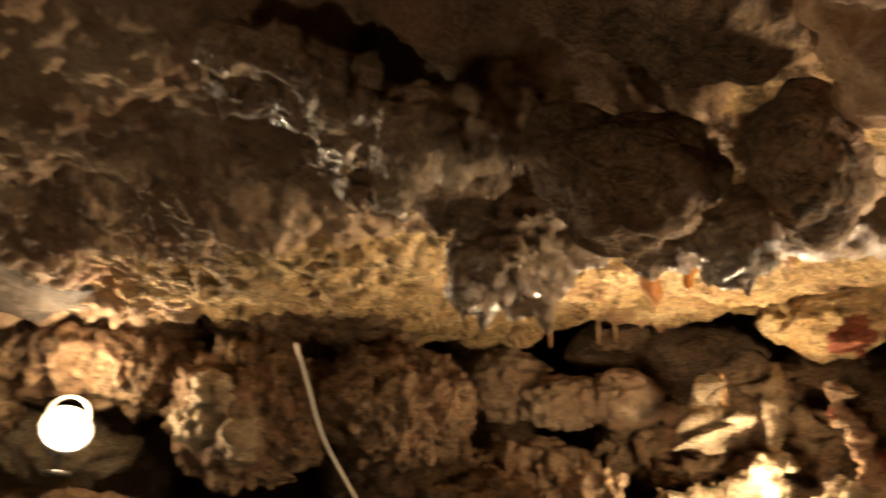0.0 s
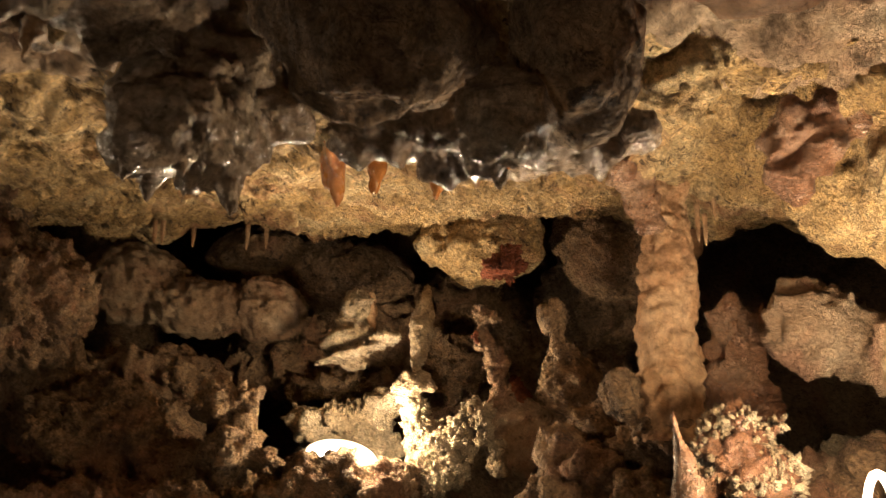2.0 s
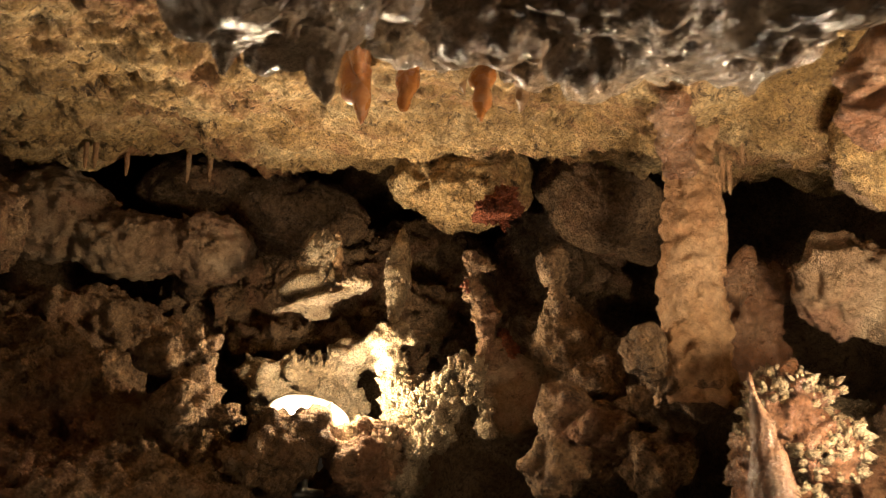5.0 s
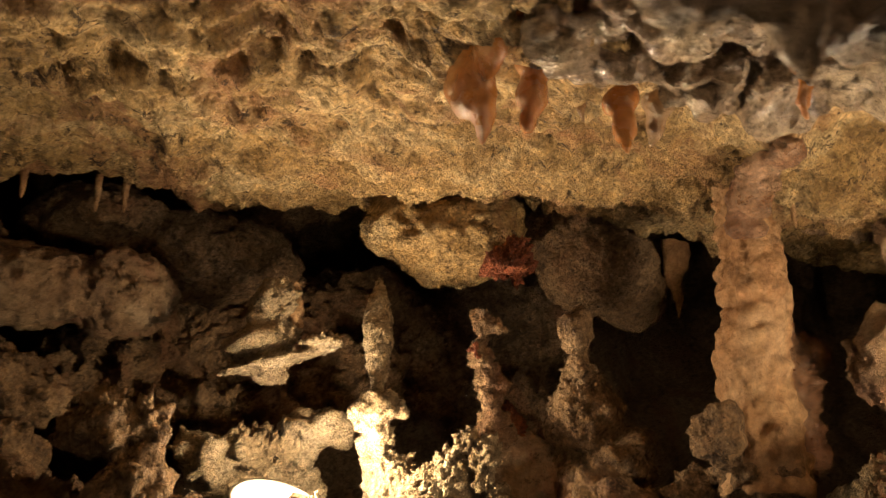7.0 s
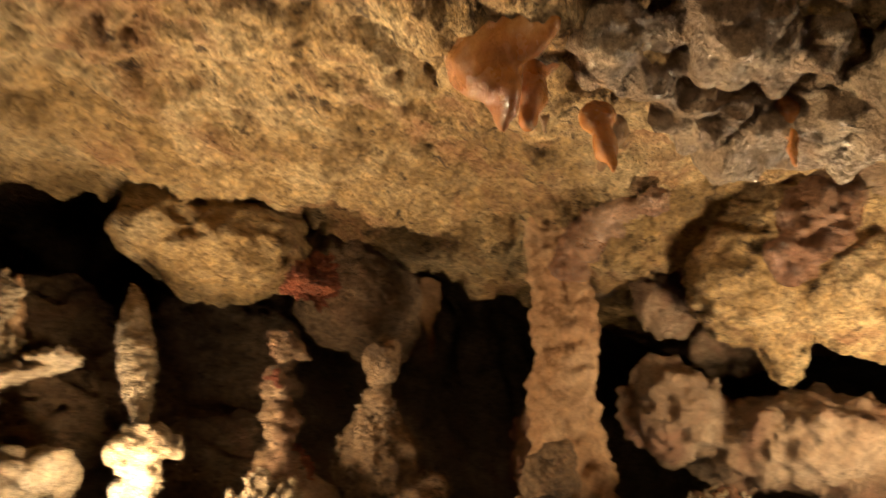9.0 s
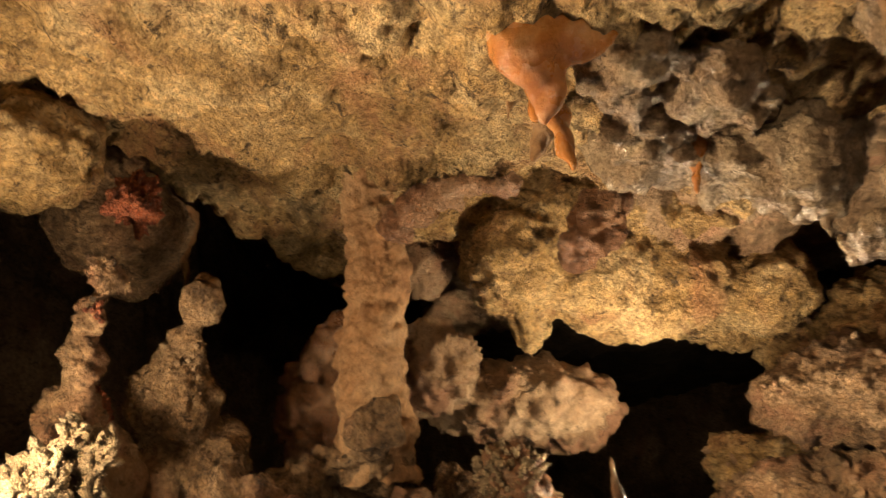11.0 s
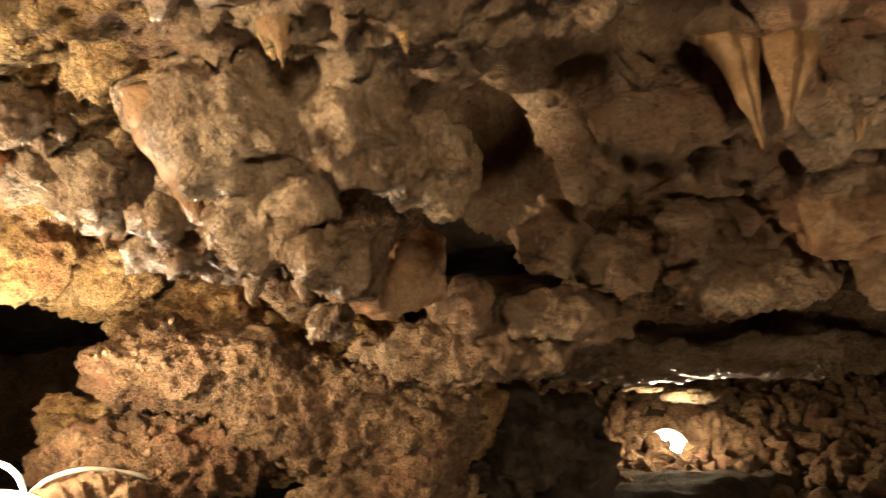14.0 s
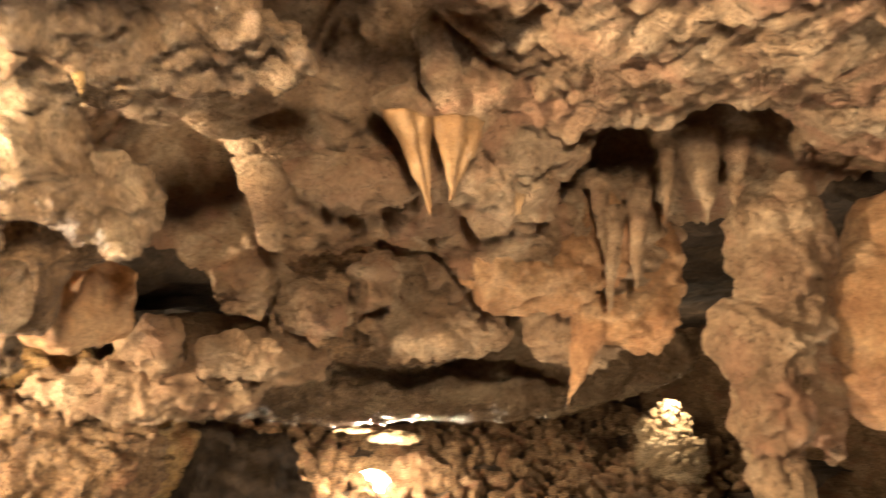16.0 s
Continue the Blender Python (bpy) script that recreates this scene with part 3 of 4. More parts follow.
rock("limestone_boulder", [(0.381, 1.816, 1.485, 0.073, 0.07, 0.057, 0)], BROWN, "low rounded brown boulder with crystal knobs", "rock", knob=0.026, group='boulders below the column')
rock("limestone_boulder", [(0.326, 2.078, 1.665, 0.086, 0.08, 0.064, 0)], BROWN, "shaded rounded brown boulder with crystal knobs", "rock", knob=0.026, group='boulders below the column')
rock("limestone_boulder", [(0.915, 1.532, 1.78, 0.229, 0.14, 0.094, -87), (0.732, 1.708, 1.849, 0.106, 0.1, 0.094, 0), (0.846, 1.69, 1.816, 0.108, 0.1, 0.074, -87), (0.981, 1.423, 1.745, 0.121, 0.12, 0.085, -87)], TAN, "long pale grey-tan boulder behind the column", "rock", knob=0.016, big=0.014, small=0.016, pit=0.004)
rock("wet_flowstone_lip", [(0.031, 0.653, 1.802, 0.042, 0.045, 0.038, -2), (-0.006, 0.902, 1.883, 0.059, 0.060, 0.031, -2), (0.128, 0.952, 1.917, 0.099, 0.050, 0.020, -2), (-0.107, 0.975, 1.931, 0.074, 0.050, 0.030, -2), (0.213, 0.947, 1.931, 0.040, 0.050, 0.023, -2), (0.031, 0.824, 1.900, 0.063, 0.060, 0.040, -2), (-0.050, 0.876, 1.908, 0.043, 0.050, 0.027, -2), (0.096, 0.871, 1.915, 0.049, 0.050, 0.024, -2), (-0.112, 1.318, 2.074, 0.073, 0.050, 0.036, -19), (0.003, 1.284, 2.055, 0.063, 0.050, 0.046, -19), (0.099, 1.239, 2.090, 0.080, 0.060, 0.050, -19), (-0.110, 1.207, 2.071, 0.089, 0.060, 0.036, -19), (-0.004, 1.167, 2.080, 0.077, 0.060, 0.036, -19), (0.191, 1.229, 2.091, 0.054, 0.060, 0.041, -19), (-0.179, 1.304, 2.084, 0.045, 0.050, 0.045, -19)], WET, "wet brown flowstone tongue hanging below the ceiling", "flowstone", voxel=0.008, big=0.016, big_scale=14, small=0.01, pit=0.012)
rock("draped_flowstone", [(-0.296, 0.836, 1.885, 0.069, 0.060, 0.049, -2), (-0.350, 0.831, 1.911, 0.058, 0.060, 0.040, -2), (-0.233, 0.880, 1.912, 0.055, 0.050, 0.027, -2)], WET, "smooth wet brown flowstone drape under the ceiling", "flowstone", voxel=0.008, big=0.02, small=0.004, pit=0.0)
rock("dark_boulder", [(-0.079, 0.667, 1.902, 0.111, 0.065, 0.089, 4), (-0.153, 0.686, 1.952, 0.063, 0.080, 0.068, 4)], BROWN, "large smooth dark brown boulder in the ceiling hollow", "rock", voxel=0.009, big=0.018, small=0.006, pit=0.002, group="boulders in the ceiling hollow")
rock("dark_boulder", [(0.106, 0.687, 1.894, 0.064, 0.090, 0.087, 4)], BROWN, "tall smooth dark brown boulder in the ceiling hollow", "rock", voxel=0.009, big=0.016, small=0.006, pit=0.002, group="boulders in the ceiling hollow")
rock("dark_boulder", [(0.039, 0.572, 2.008, 0.086, 0.090, 0.032, 19), (-0.044, 0.524, 2.052, 0.086, 0.090, 0.040, 19)], BROWN, "overhanging brown boulder above the ceiling hollow", "rock", voxel=0.009, big=0.02, small=0.008, group="boulders in the ceiling hollow")
rock("hanging_boulder", [(0.771, 1.51, 2.095, 0.134, 0.15, 0.141, -87), (0.831, 1.337, 2.057, 0.15, 0.15, 0.137, -87), (0.924, 1.15, 2.06, 0.142, 0.15, 0.135, -87), (1.045, 0.931, 2.036, 0.134, 0.15, 0.119, -87), (0.829, 1.493, 1.94, 0.049, 0.05, 0.065, -87), (0.889, 1.244, 1.965, 0.153, 0.1, 0.062, -87), (0.783, 1.317, 2.184, 0.244, 0.15, 0.081, -87)], YELLOW, "large yellow boulder hanging from the ceiling", "rock", knob=0.01, big=0.014, voxel=0.01, small=0.009, pit=0.004)
rock("rock_mass", [(1.057, 0.541, 1.917, 0.254, 0.2, 0.161, -110), (1.192, 0.753, 1.893, 0.155, 0.12, 0.104, -110), (1.19, 0.977, 2.041, 0.186, 0.15, 0.135, -110), (0.821, 0.379, 1.989, 0.175, 0.15, 0.111, -110), (0.782, 0.331, 1.827, 0.171, 0.15, 0.093, -110)], YELLOW, "cream and orange rock mass with pits", "rock", knob=0.02, big=0.035)
rock("rock_mass", [(1.217, 0.962, 1.6, 0.116, 0.12, 0.103, -110), (1.114, 0.75, 1.735, 0.133, 0.12, 0.083, -110), (1.121, 0.697, 1.604, 0.183, 0.14, 0.1, -110), (0.9, 0.374, 1.583, 0.223, 0.18, 0.143, -110), (0.994, 0.528, 1.665, 0.163, 0.14, 0.098, -110), (0.747, 0.132, 1.64, 0.234, 0.2, 0.171, -110), (0.969, 0.675, 1.512, 0.062, 0.06, 0.062, -110)], YELLOW, "lumpy rounded tan rock below the ceiling", "rock", knob=0.02, big=0.035)
rock("wet_flowstone", [(-0.225, 1.019, 2.134, 0.05, 0.06, 0.1, -121), (-0.321, 0.928, 2.032, 0.102, 0.1, 0.11, -121), (-0.29, 0.86, 1.915, 0.075, 0.08, 0.08, -121), (-0.311, 0.796, 1.855, 0.065, 0.07, 0.049, -121), (-0.365, 0.78, 2.046, 0.089, 0.1, 0.114, -121), (-0.343, 0.643, 2.004, 0.082, 0.09, 0.069, -121), (-0.476, 0.824, 2.121, 0.149, 0.12, 0.052, -121), (-0.398, 0.639, 1.926, 0.025, 0.03, 0.023, -121)], WET, "wet grey flowstone mass hanging with dripping edges", "flowstone", big=0.025, small=0.012, voxel=0.009, pit=0.012)
rock("wet_flowstone", [(0.101, 1.06, 2.045, 0.088, 0.1, 0.093, -121), (0.002, 0.948, 1.928, 0.047, 0.06, 0.044, -121), (0.108, 1.16, 2.06, 0.09, 0.09, 0.075, -121), (0.082, 1.249, 2.107, 0.11, 0.1, 0.101, -121)], WET, "wet lumpy grey flowstone below the ceiling", "flowstone", big=0.022, small=0.012, voxel=0.009)
rock("pyramid_rock", [(0.208, 0.426, 1.945, 0.100, 0.080, 0.100, -121), (0.210, 0.483, 1.879, 0.061, 0.060, 0.046, -121)], PINK, "reddish pointed rock with a pitted face", "rock", knob=0.014, voxel=0.009, big=0.02, small=0.008)
rock("rock_mass", [(0.346, 0.211, 1.87, 0.067, 0.08, 0.058, -121), (0.366, -0.065, 2.087, 0.091, 0.1, 0.107, -121), (0.296, -0.218, 1.996, 0.099, 0.1, 0.076, -121), (0.149, -0.331, 2.076, 0.072, 0.08, 0.089, -121), (0.308, -0.057, 1.852, 0.189, 0.12, 0.066, -121), (0.411, 0.184, 1.779, 0.284, 0.15, 0.071, -121), (0.12, -0.521, 1.966, 0.213, 0.13, 0.084, -121), (0.055, -0.571, 2.115, 0.229, 0.13, 0.084, -121)], TAN, "knobbly tan rock with round lumps", "rock", knob=0.02, big=0.03)
rock("rock_mass", [(0.851, 0.708, 1.758, 0.328, 0.16, 0.119, -121), (0.631, 0.395, 1.64, 0.32, 0.16, 0.146, -121), (0.489, 0.237, 1.584, 0.128, 0.13, 0.121, -121), (0.971, 0.81, 1.51, 0.328, 0.18, 0.119, -121), (0.57, 0.305, 1.417, 0.213, 0.15, 0.114, -121)], BROWN, "rough brown rock bank with many pits", "rock", knob=0.024, big=0.035)
rock("rock_mass", [(-0.026, 0.042, 2.256, 0.167, 0.14, 0.103, -121), (0.002, -0.044, 2.169, 0.119, 0.1, 0.066, -121), (-0.17, -0.202, 2.243, 0.154, 0.14, 0.116, -121), (-0.191, -0.458, 2.181, 0.203, 0.16, 0.149, -121), (-0.141, -0.835, 2.016, 0.164, 0.15, 0.179, -121), (-0.252, -0.747, 2.207, 0.228, 0.2, 0.199, -121)], TAN, "pink-tan rock slope under the ceiling", "rock", knob=0.016, big=0.035)
rock("back_rock", [(0.812, -0.973, 2.172, 0.462, 0.2, 0.231, -121)], BROWN, "dark brown rock behind an opening", "rock")
spire("pointed_curtain", (-0.285, -0.746, 2.099), (-0.232, -0.653, 1.741), 0.076, 0.007, PINK, "pointed pink-brown stalactite curtain", "stalactite", bulge=0.02, flat=0.6)
spire("stalactite", (-0.116, 0.23, 2.209), (-0.133, 0.201, 2.03), 0.047, 0.027, TAN, "stubby tan stalactite with a blunt end", "stalactite")
rock("slope_rock", [(-0.470, -0.022, 2.203, 0.094, 0.100, 0.094, -121), (-0.511, -0.191, 2.303, 0.132, 0.100, 0.121, -121), (-0.426, -0.182, 2.166, 0.101, 0.100, 0.090, -121), (-0.372, 0.039, 2.200, 0.076, 0.080, 0.065, -121), (-0.285, 0.134, 2.175, 0.121, 0.080, 0.066, -121), (-0.579, -0.242, 2.358, 0.119, 0.100, 0.087, -121)], TAN, "pink-tan rock slope behind orange fins", "rock", big=0.03, small=0.008, knob=0.01, pit=0.012)
rock("fin_root", [(-0.520, 0.198, 2.223, 0.066, 0.060, 0.038, -121)], TAN, "tan rock lobe from which orange fins hang", "rock", voxel=0.008, big=0.02, small=0.006, group="fin roots")
rock("fin_root", [(-0.569, 0.082, 2.236, 0.062, 0.060, 0.043, -121)], TAN, "tan rock lobe from which orange fins hang", "rock", voxel=0.008, big=0.02, small=0.006, group="fin roots")
rock("fin_root", [(-0.494, -0.163, 2.303, 0.066, 0.060, 0.055, -121)], TAN, "tan rock lobe from which orange fins hang", "rock", voxel=0.008, big=0.02, small=0.006, group="fin roots")
rock("club_stalactite", [(-0.576, 0.151, 2.237, 0.039, 0.035, 0.047, -121), (-0.575, 0.172, 2.288, 0.037, 0.040, 0.051, -121), (-0.582, 0.186, 2.352, 0.042, 0.050, 0.056, -121)], TAN, "club-shaped grey-tan stalactite above orange fins", "stalactite", voxel=0.007, big=0.008, small=0.004, knob=0.006)
rock("orange_drapery", [(-0.252, 1.425, 2.10, 0.024, 0.045, 0.085, 0), (-0.245, 1.365, 2.125, 0.022, 0.05, 0.085, 0), (-0.238, 1.305, 2.15, 0.02, 0.045, 0.07, 0), (-0.236, 1.405, 2.035, 0.016, 0.024, 0.05, 0), (-0.233, 1.41, 2.005, 0.009, 0.012, 0.026, 0)], ORANGE, "large smooth orange calcite drapery with a wet tip", "drapery", voxel=0.005, big=0.006, big_scale=12, small=0.001, pit=0.0, group="drapery folds")
rock("orange_drapery", [(-0.161, 1.410, 2.113, 0.033, 0.021, 0.031, -36), (-0.166, 1.416, 2.066, 0.022, 0.017, 0.031, -36), (-0.171, 1.421, 2.030, 0.010, 0.010, 0.019, -36)], ORANGE, "smooth orange calcite drapery beside a larger one", "drapery", voxel=0.005, big=0.004, big_scale=12, small=0.001, pit=0.0, group="drapery folds")
rock("orange_drapery", [(-0.051, 1.397, 2.071, 0.026, 0.016, 0.025, -38), (-0.052, 1.389, 2.032, 0.017, 0.014, 0.025, -38), (-0.053, 1.382, 2.001, 0.008, 0.008, 0.015, -38)], ORANGE, "short orange calcite drapery under wet rock", "drapery", voxel=0.005, big=0.004, big_scale=12, small=0.001, pit=0.0, group="drapery folds")
rock("orange_drapery", [(0.018, 1.412, 2.087, 0.026, 0.016, 0.025, -41), (0.019, 1.425, 2.064, 0.017, 0.014, 0.025, -41), (0.019, 1.434, 2.046, 0.008, 0.008, 0.015, -41)], HONEY, "short pale honey calcite drapery under wet rock", "drapery", voxel=0.005, big=0.004, big_scale=12, small=0.001, pit=0.0, group="drapery folds")
rock("orange_drapery", [(-0.080, 1.451, 2.107, 0.014, 0.009, 0.013, -19), (-0.075, 1.456, 2.086, 0.009, 0.007, 0.013, -19), (-0.071, 1.460, 2.071, 0.004, 0.004, 0.008, -19)], HONEY, "small pale honey calcite drapery tip", "drapery", voxel=0.005, big=0.004, big_scale=12, small=0.001, pit=0.0, group="drapery folds")
curtain("honey_drapery", (-0.522, 0.265, 2.202), (-0.582, 0.200, 2.189), (-0.544, 0.164, 2.033), 0.026, HONEY, "pale orange drapery fin with a wet edge", "wet orange fins")
curtain("honey_drapery", (-0.584, 0.196, 2.189), (-0.620, 0.104, 2.201), (-0.580, 0.152, 2.054), 0.026, HONEY, "pale orange drapery fin with a wet edge", "wet orange fins")
curtain("honey_drapery", (-0.498, -0.071, 2.248), (-0.536, -0.169, 2.260), (-0.499, -0.131, 2.101), 0.026, HONEY, "short pale orange drapery fin", "wet orange fins")
spire("stalactite", (-0.571, 0.938, 2.062), (-0.576, 0.93, 2.007), 0.017, 0.002, HONEY, "small pale yellow stalactite", "stalactite", rings=20)
spire("stalactite", (-0.613, 0.874, 2.074), (-0.609, 0.88, 2.024), 0.022, 0.003, TAN, "small tan stalactite nub", "stalactite", rings=20)
rock("column_rock", [(-0.681, -0.823, 1.866, 0.108, 0.12, 0.108, -136), (-0.695, -0.819, 1.706, 0.082, 0.1, 0.119, -136), (-0.678, -0.854, 1.552, 0.063, 0.09, 0.132, -136), (-0.624, -0.829, 1.899, 0.083, 0.1, 0.083, -136), (-0.683, -0.938, 1.96, 0.128, 0.12, 0.085, -136), (-0.732, -1.05, 1.766, 0.043, 0.06, 0.185, -136), (-0.714, -0.908, 2.14, 0.128, 0.12, 0.185, -136)], TAN, "thick tapering tan flowstone pendant", "stalactite", big=0.02, knob=0.01)
rock("orange_flowstone", [(-0.849, -1.113, 1.918, 0.128, 0.13, 0.242, -136), (-0.905, -1.239, 2.133, 0.164, 0.15, 0.179, -136)], PINK, "smooth orange-brown flowstone wall", "flowstone", big=0.014, small=0.004, pit=0.002)
spire("stalactite", (-0.479, -0.518, 2.197), (-0.464, -0.501, 1.937), 0.033, 0.005, TAN, "slim pink-brown stalactite under a ledge", "stalactite", group='slim stalactites', rings=24, sides=16)
spire("stalactite", (-0.466, -0.483, 2.263), (-0.469, -0.485, 2.055), 0.028, 0.005, TAN, "slim pink-brown stalactite under a ledge", "stalactite", group='slim stalactites', rings=24, sides=16)
spire("stalactite", (-0.53, -0.554, 2.236), (-0.516, -0.539, 2.002), 0.033, 0.005, TAN, "slim pink-brown stalactite under a ledge", "stalactite", group='slim stalactites', rings=24, sides=16)
spire("stalactite", (-0.659, -0.635, 2.367), (-0.656, -0.633, 2.143), 0.061, 0.005, TAN, "slim pink-brown stalactite under a ledge", "stalactite", group='slim stalactites', rings=24, sides=16)
spire("stalactite", (-0.715, -0.694, 2.354), (-0.704, -0.685, 2.185), 0.037, 0.005, TAN, "slim pink-brown stalactite under a ledge", "stalactite", group='slim stalactites', rings=24, sides=16)
spire("stalactite", (-0.594, -0.585, 2.328), (-0.583, -0.575, 2.146), 0.02, 0.005, TAN, "slim pink-brown stalactite under a ledge", "stalactite", group='slim stalactites', rings=24, sides=16)
rock("tan_rock", [(0.827, 1.736, 2.107, 0.069, 0.1, 0.083, -87), (1.057, 1.652, 2.023, 0.122, 0.1, 0.064, -87), (0.798, 1.841, 2.206, 0.097, 0.1, 0.056, -87)], TAN, "rough tan rock behind the column", "rock", knob=0.018)
rock("ceiling_hump", [(0.59, 1.329, 2.104, 0.066, 0.06, 0.06, 0), (0.567, 1.364, 2.049, 0.04, 0.05, 0.042, 0), (0.629, 1.301, 2.13, 0.053, 0.05, 0.043, 0)], RUST, "wet red-brown hump under the ceiling", "flowstone", big=0.03, voxel=0.009)
rock("yellow_ridge", [(0.318, 1.087, 2.078, 0.041, 0.07, 0.049, 0), (0.396, 1.074, 2.129, 0.065, 0.07, 0.037, 0), (0.486, 1.075, 2.125, 0.073, 0.07, 0.033, 0), (0.61, 1.129, 2.115, 0.059, 0.07, 0.034, 0)], YELLOW, "rough yellow ridge along the ceiling", "rock", voxel=0.009, knob=0.02, pit=0.014)
rock("limestone_boulder", [(0.755, 1.871, 1.488, 0.113, 0.1, 0.094, -101), (0.929, 2.033, 1.549, 0.122, 0.1, 0.095, -101)], PALE, "pale crystal-crusted boulder near the lamp", "rock", knob=0.03)
rock("limestone_boulder", [(0.807, 1.672, 1.559, 0.079, 0.08, 0.063, -101), (0.714, 1.625, 1.456, 0.088, 0.08, 0.075, -101)], BROWN, "small brown boulder with crystal knobs", "rock", knob=0.024)
rock("limestone_boulder", [(0.75, 0.968, 1.423, 0.115, 0.09, 0.068, -101), (0.719, 1.055, 1.404, 0.079, 0.07, 0.053, -101)], TAN, "low tan boulder under a cable", "rock", knob=0.018)
rock("ceiling_bulge", [(-0.548, 0.943, 2.114, 0.19, 0.12, 0.041, -125), (-0.602, 0.665, 2.158, 0.167, 0.12, 0.053, -125), (-0.517, 0.812, 2.126, 0.112, 0.1, 0.045, -125)], WET, "wet tan bulge of the ceiling with pits", "flowstone", big=0.03, voxel=0.01, pit=0.02)
rock("ceiling_slope", [(-0.713, -0.033, 2.304, 0.206, 0.14, 0.088, -125), (-0.779, -0.195, 2.367, 0.203, 0.14, 0.102, -125), (-0.59, 0.044, 2.277, 0.091, 0.1, 0.091, -125), (-0.544, -0.086, 2.235, 0.087, 0.1, 0.065, -125)], TAN, "tan rock slope hanging from the ceiling", "rock", big=0.04, pit=0.016)
rock("draped_rock", [(-0.391, -0.619, 2.147, 0.061, 0.07, 0.122, -125), (-0.323, -0.551, 2.067, 0.081, 0.08, 0.095, -125), (-0.342, -0.791, 1.978, 0.128, 0.1, 0.085, -125), (-0.249, -0.454, 2.04, 0.149, 0.1, 0.074, -125), (-0.364, -0.856, 2.128, 0.087, 0.1, 0.146, -125)], PINK, "pink-brown draped flowstone rock", "flowstone", big=0.025)
rock("round_boulder", [(0.133, 0.088, 2.011, 0.079, 0.09, 0.079, -125)], TAN, "round tan boulder lump in a row", "rock", knob=0.014)
rock("round_boulder", [(-0.035, -0.149, 2.025, 0.051, 0.07, 0.07, -125)], TAN, "round tan boulder lump in a row", "rock", knob=0.012)
rock("round_boulder", [(0.057, -0.041, 1.958, 0.088, 0.09, 0.061, -125)], TAN, "round tan boulder lump in a row", "rock", knob=0.014)
rock("round_boulder", [(0.229, 0.26, 1.859, 0.069, 0.08, 0.053, -125)], TAN, "round tan boulder lump in a row", "rock", knob=0.012)
rock("round_boulder", [(0.151, 0.09, 1.85, 0.094, 0.08, 0.054, -125)], TAN, "round tan boulder lump in a row", "rock", knob=0.014)
rock("cream_rock", [(0.943, 0.672, 1.88, 0.164, 0.1, 0.103, -125), (0.796, 0.525, 1.816, 0.084, 0.07, 0.07, -125), (1.105, 0.76, 1.729, 0.167, 0.1, 0.092, -125)], YELLOW, "cream-coloured pitted rock lit from below", "rock", knob=0.02, pit=0.016)
rock("tan_rock", [(0.77, 1.802, 1.537, 0.073, 0.09, 0.059, 0), (0.97, 1.953, 1.553, 0.09, 0.1, 0.077, 0)], TAN, "low tan rock behind the lamp", "rock", knob=0.016)
spire("honey_strip", (-0.285, 1.045, 2.075), (-0.198, 0.935, 1.905), 0.03, 0.02, HONEY, "long smooth orange calcite strip between wet flowstone", "drapery", flat=0.6, big=0.006, small=0.001, bulge=0.008)
rock("iron_crust", [(0.29, 1.5, 2.105, 0.03, 0.04, 0.02, 0), (0.315, 1.56, 2.115, 0.035, 0.04, 0.022, 0), (0.345, 1.615, 2.112, 0.034, 0.04, 0.028, 0), (0.375, 1.67, 2.1, 0.034, 0.035, 0.03, 0), (0.4, 1.715, 2.08, 0.034, 0.03, 0.04, 0)], RUST, "rusty red crust at the head of a column", "rock", voxel=0.007, knob=0.02, knob_scale=60, big=0.012)
rock("wet_ledge", [(1.848, -1.539, 1.888, 0.74, 0.5, 0.119, -121), (1.476, -2.145, 1.914, 0.711, 0.5, 0.131, -121), (1.281, -2.575, 2.148, 0.874, 0.5, 0.262, -121), (1.947, -0.932, 2.011, 0.542, 0.5, 0.244, -121)], WET, "dark wet rock ledge above a recess", "rock", voxel=0.03, small_scale=20)
spire("stalactite", (0.064, 1.207, 2.09), (0.063, 1.21, 1.986), 0.031, 0.004, ORANGE, "short pale orange stalactite under wet rock", "stalactite", flat=0.8)
spire("stalactite", (0.625, 2.248, 2.229), (0.625, 2.248, 2.029), 0.04, 0.006, PINK, "thin pink stalactite in the shade", "stalactite", flat=0.6)
straw("soda_straw", (-0.753, 2.675, 2.338), 0.099, 0.009, PINK, "thin pale hollow soda straw")
straw("soda_straw", (-0.688, 2.674, 2.341), 0.095, 0.009, PINK, "thin pale hollow soda straw")
straw("soda_straw", (-0.933, 2.388, 2.247), 0.074, 0.008, PINK, "thin pale hollow soda straw")
straw("soda_straw", (-0.905, 2.579, 2.308), 0.091, 0.009, PINK, "thin pale hollow soda straw")
straw("soda_straw", (-0.957, 2.388, 2.246), 0.074, 0.008, PINK, "thin pale hollow soda straw")
straw("soda_straw", (0.55, 1.76, 2.157), 0.058, 0.006, PINK, "thin pale hollow soda straw")
straw("soda_straw", (0.54, 1.8, 2.123), 0.075, 0.006, PINK, "thin pale hollow soda straw")
straw("soda_straw", (0.522, 1.794, 2.147), 0.095, 0.006, PINK, "thin pale hollow soda straw")
straw("soda_straw", (-0.341, 2.179, 2.253), 0.037, 0.008, PINK, "thin pale hollow soda straw")
straw("soda_straw", (-0.049, 2.149, 2.249), 0.043, 0.008, PINK, "thin pale hollow soda straw")
flood_lamp((0.584, 1.186, 1.427), (0.464, 1.156, 2.027), "white flood lamp shining up at the ceiling", 1.2, 80, 0.75)
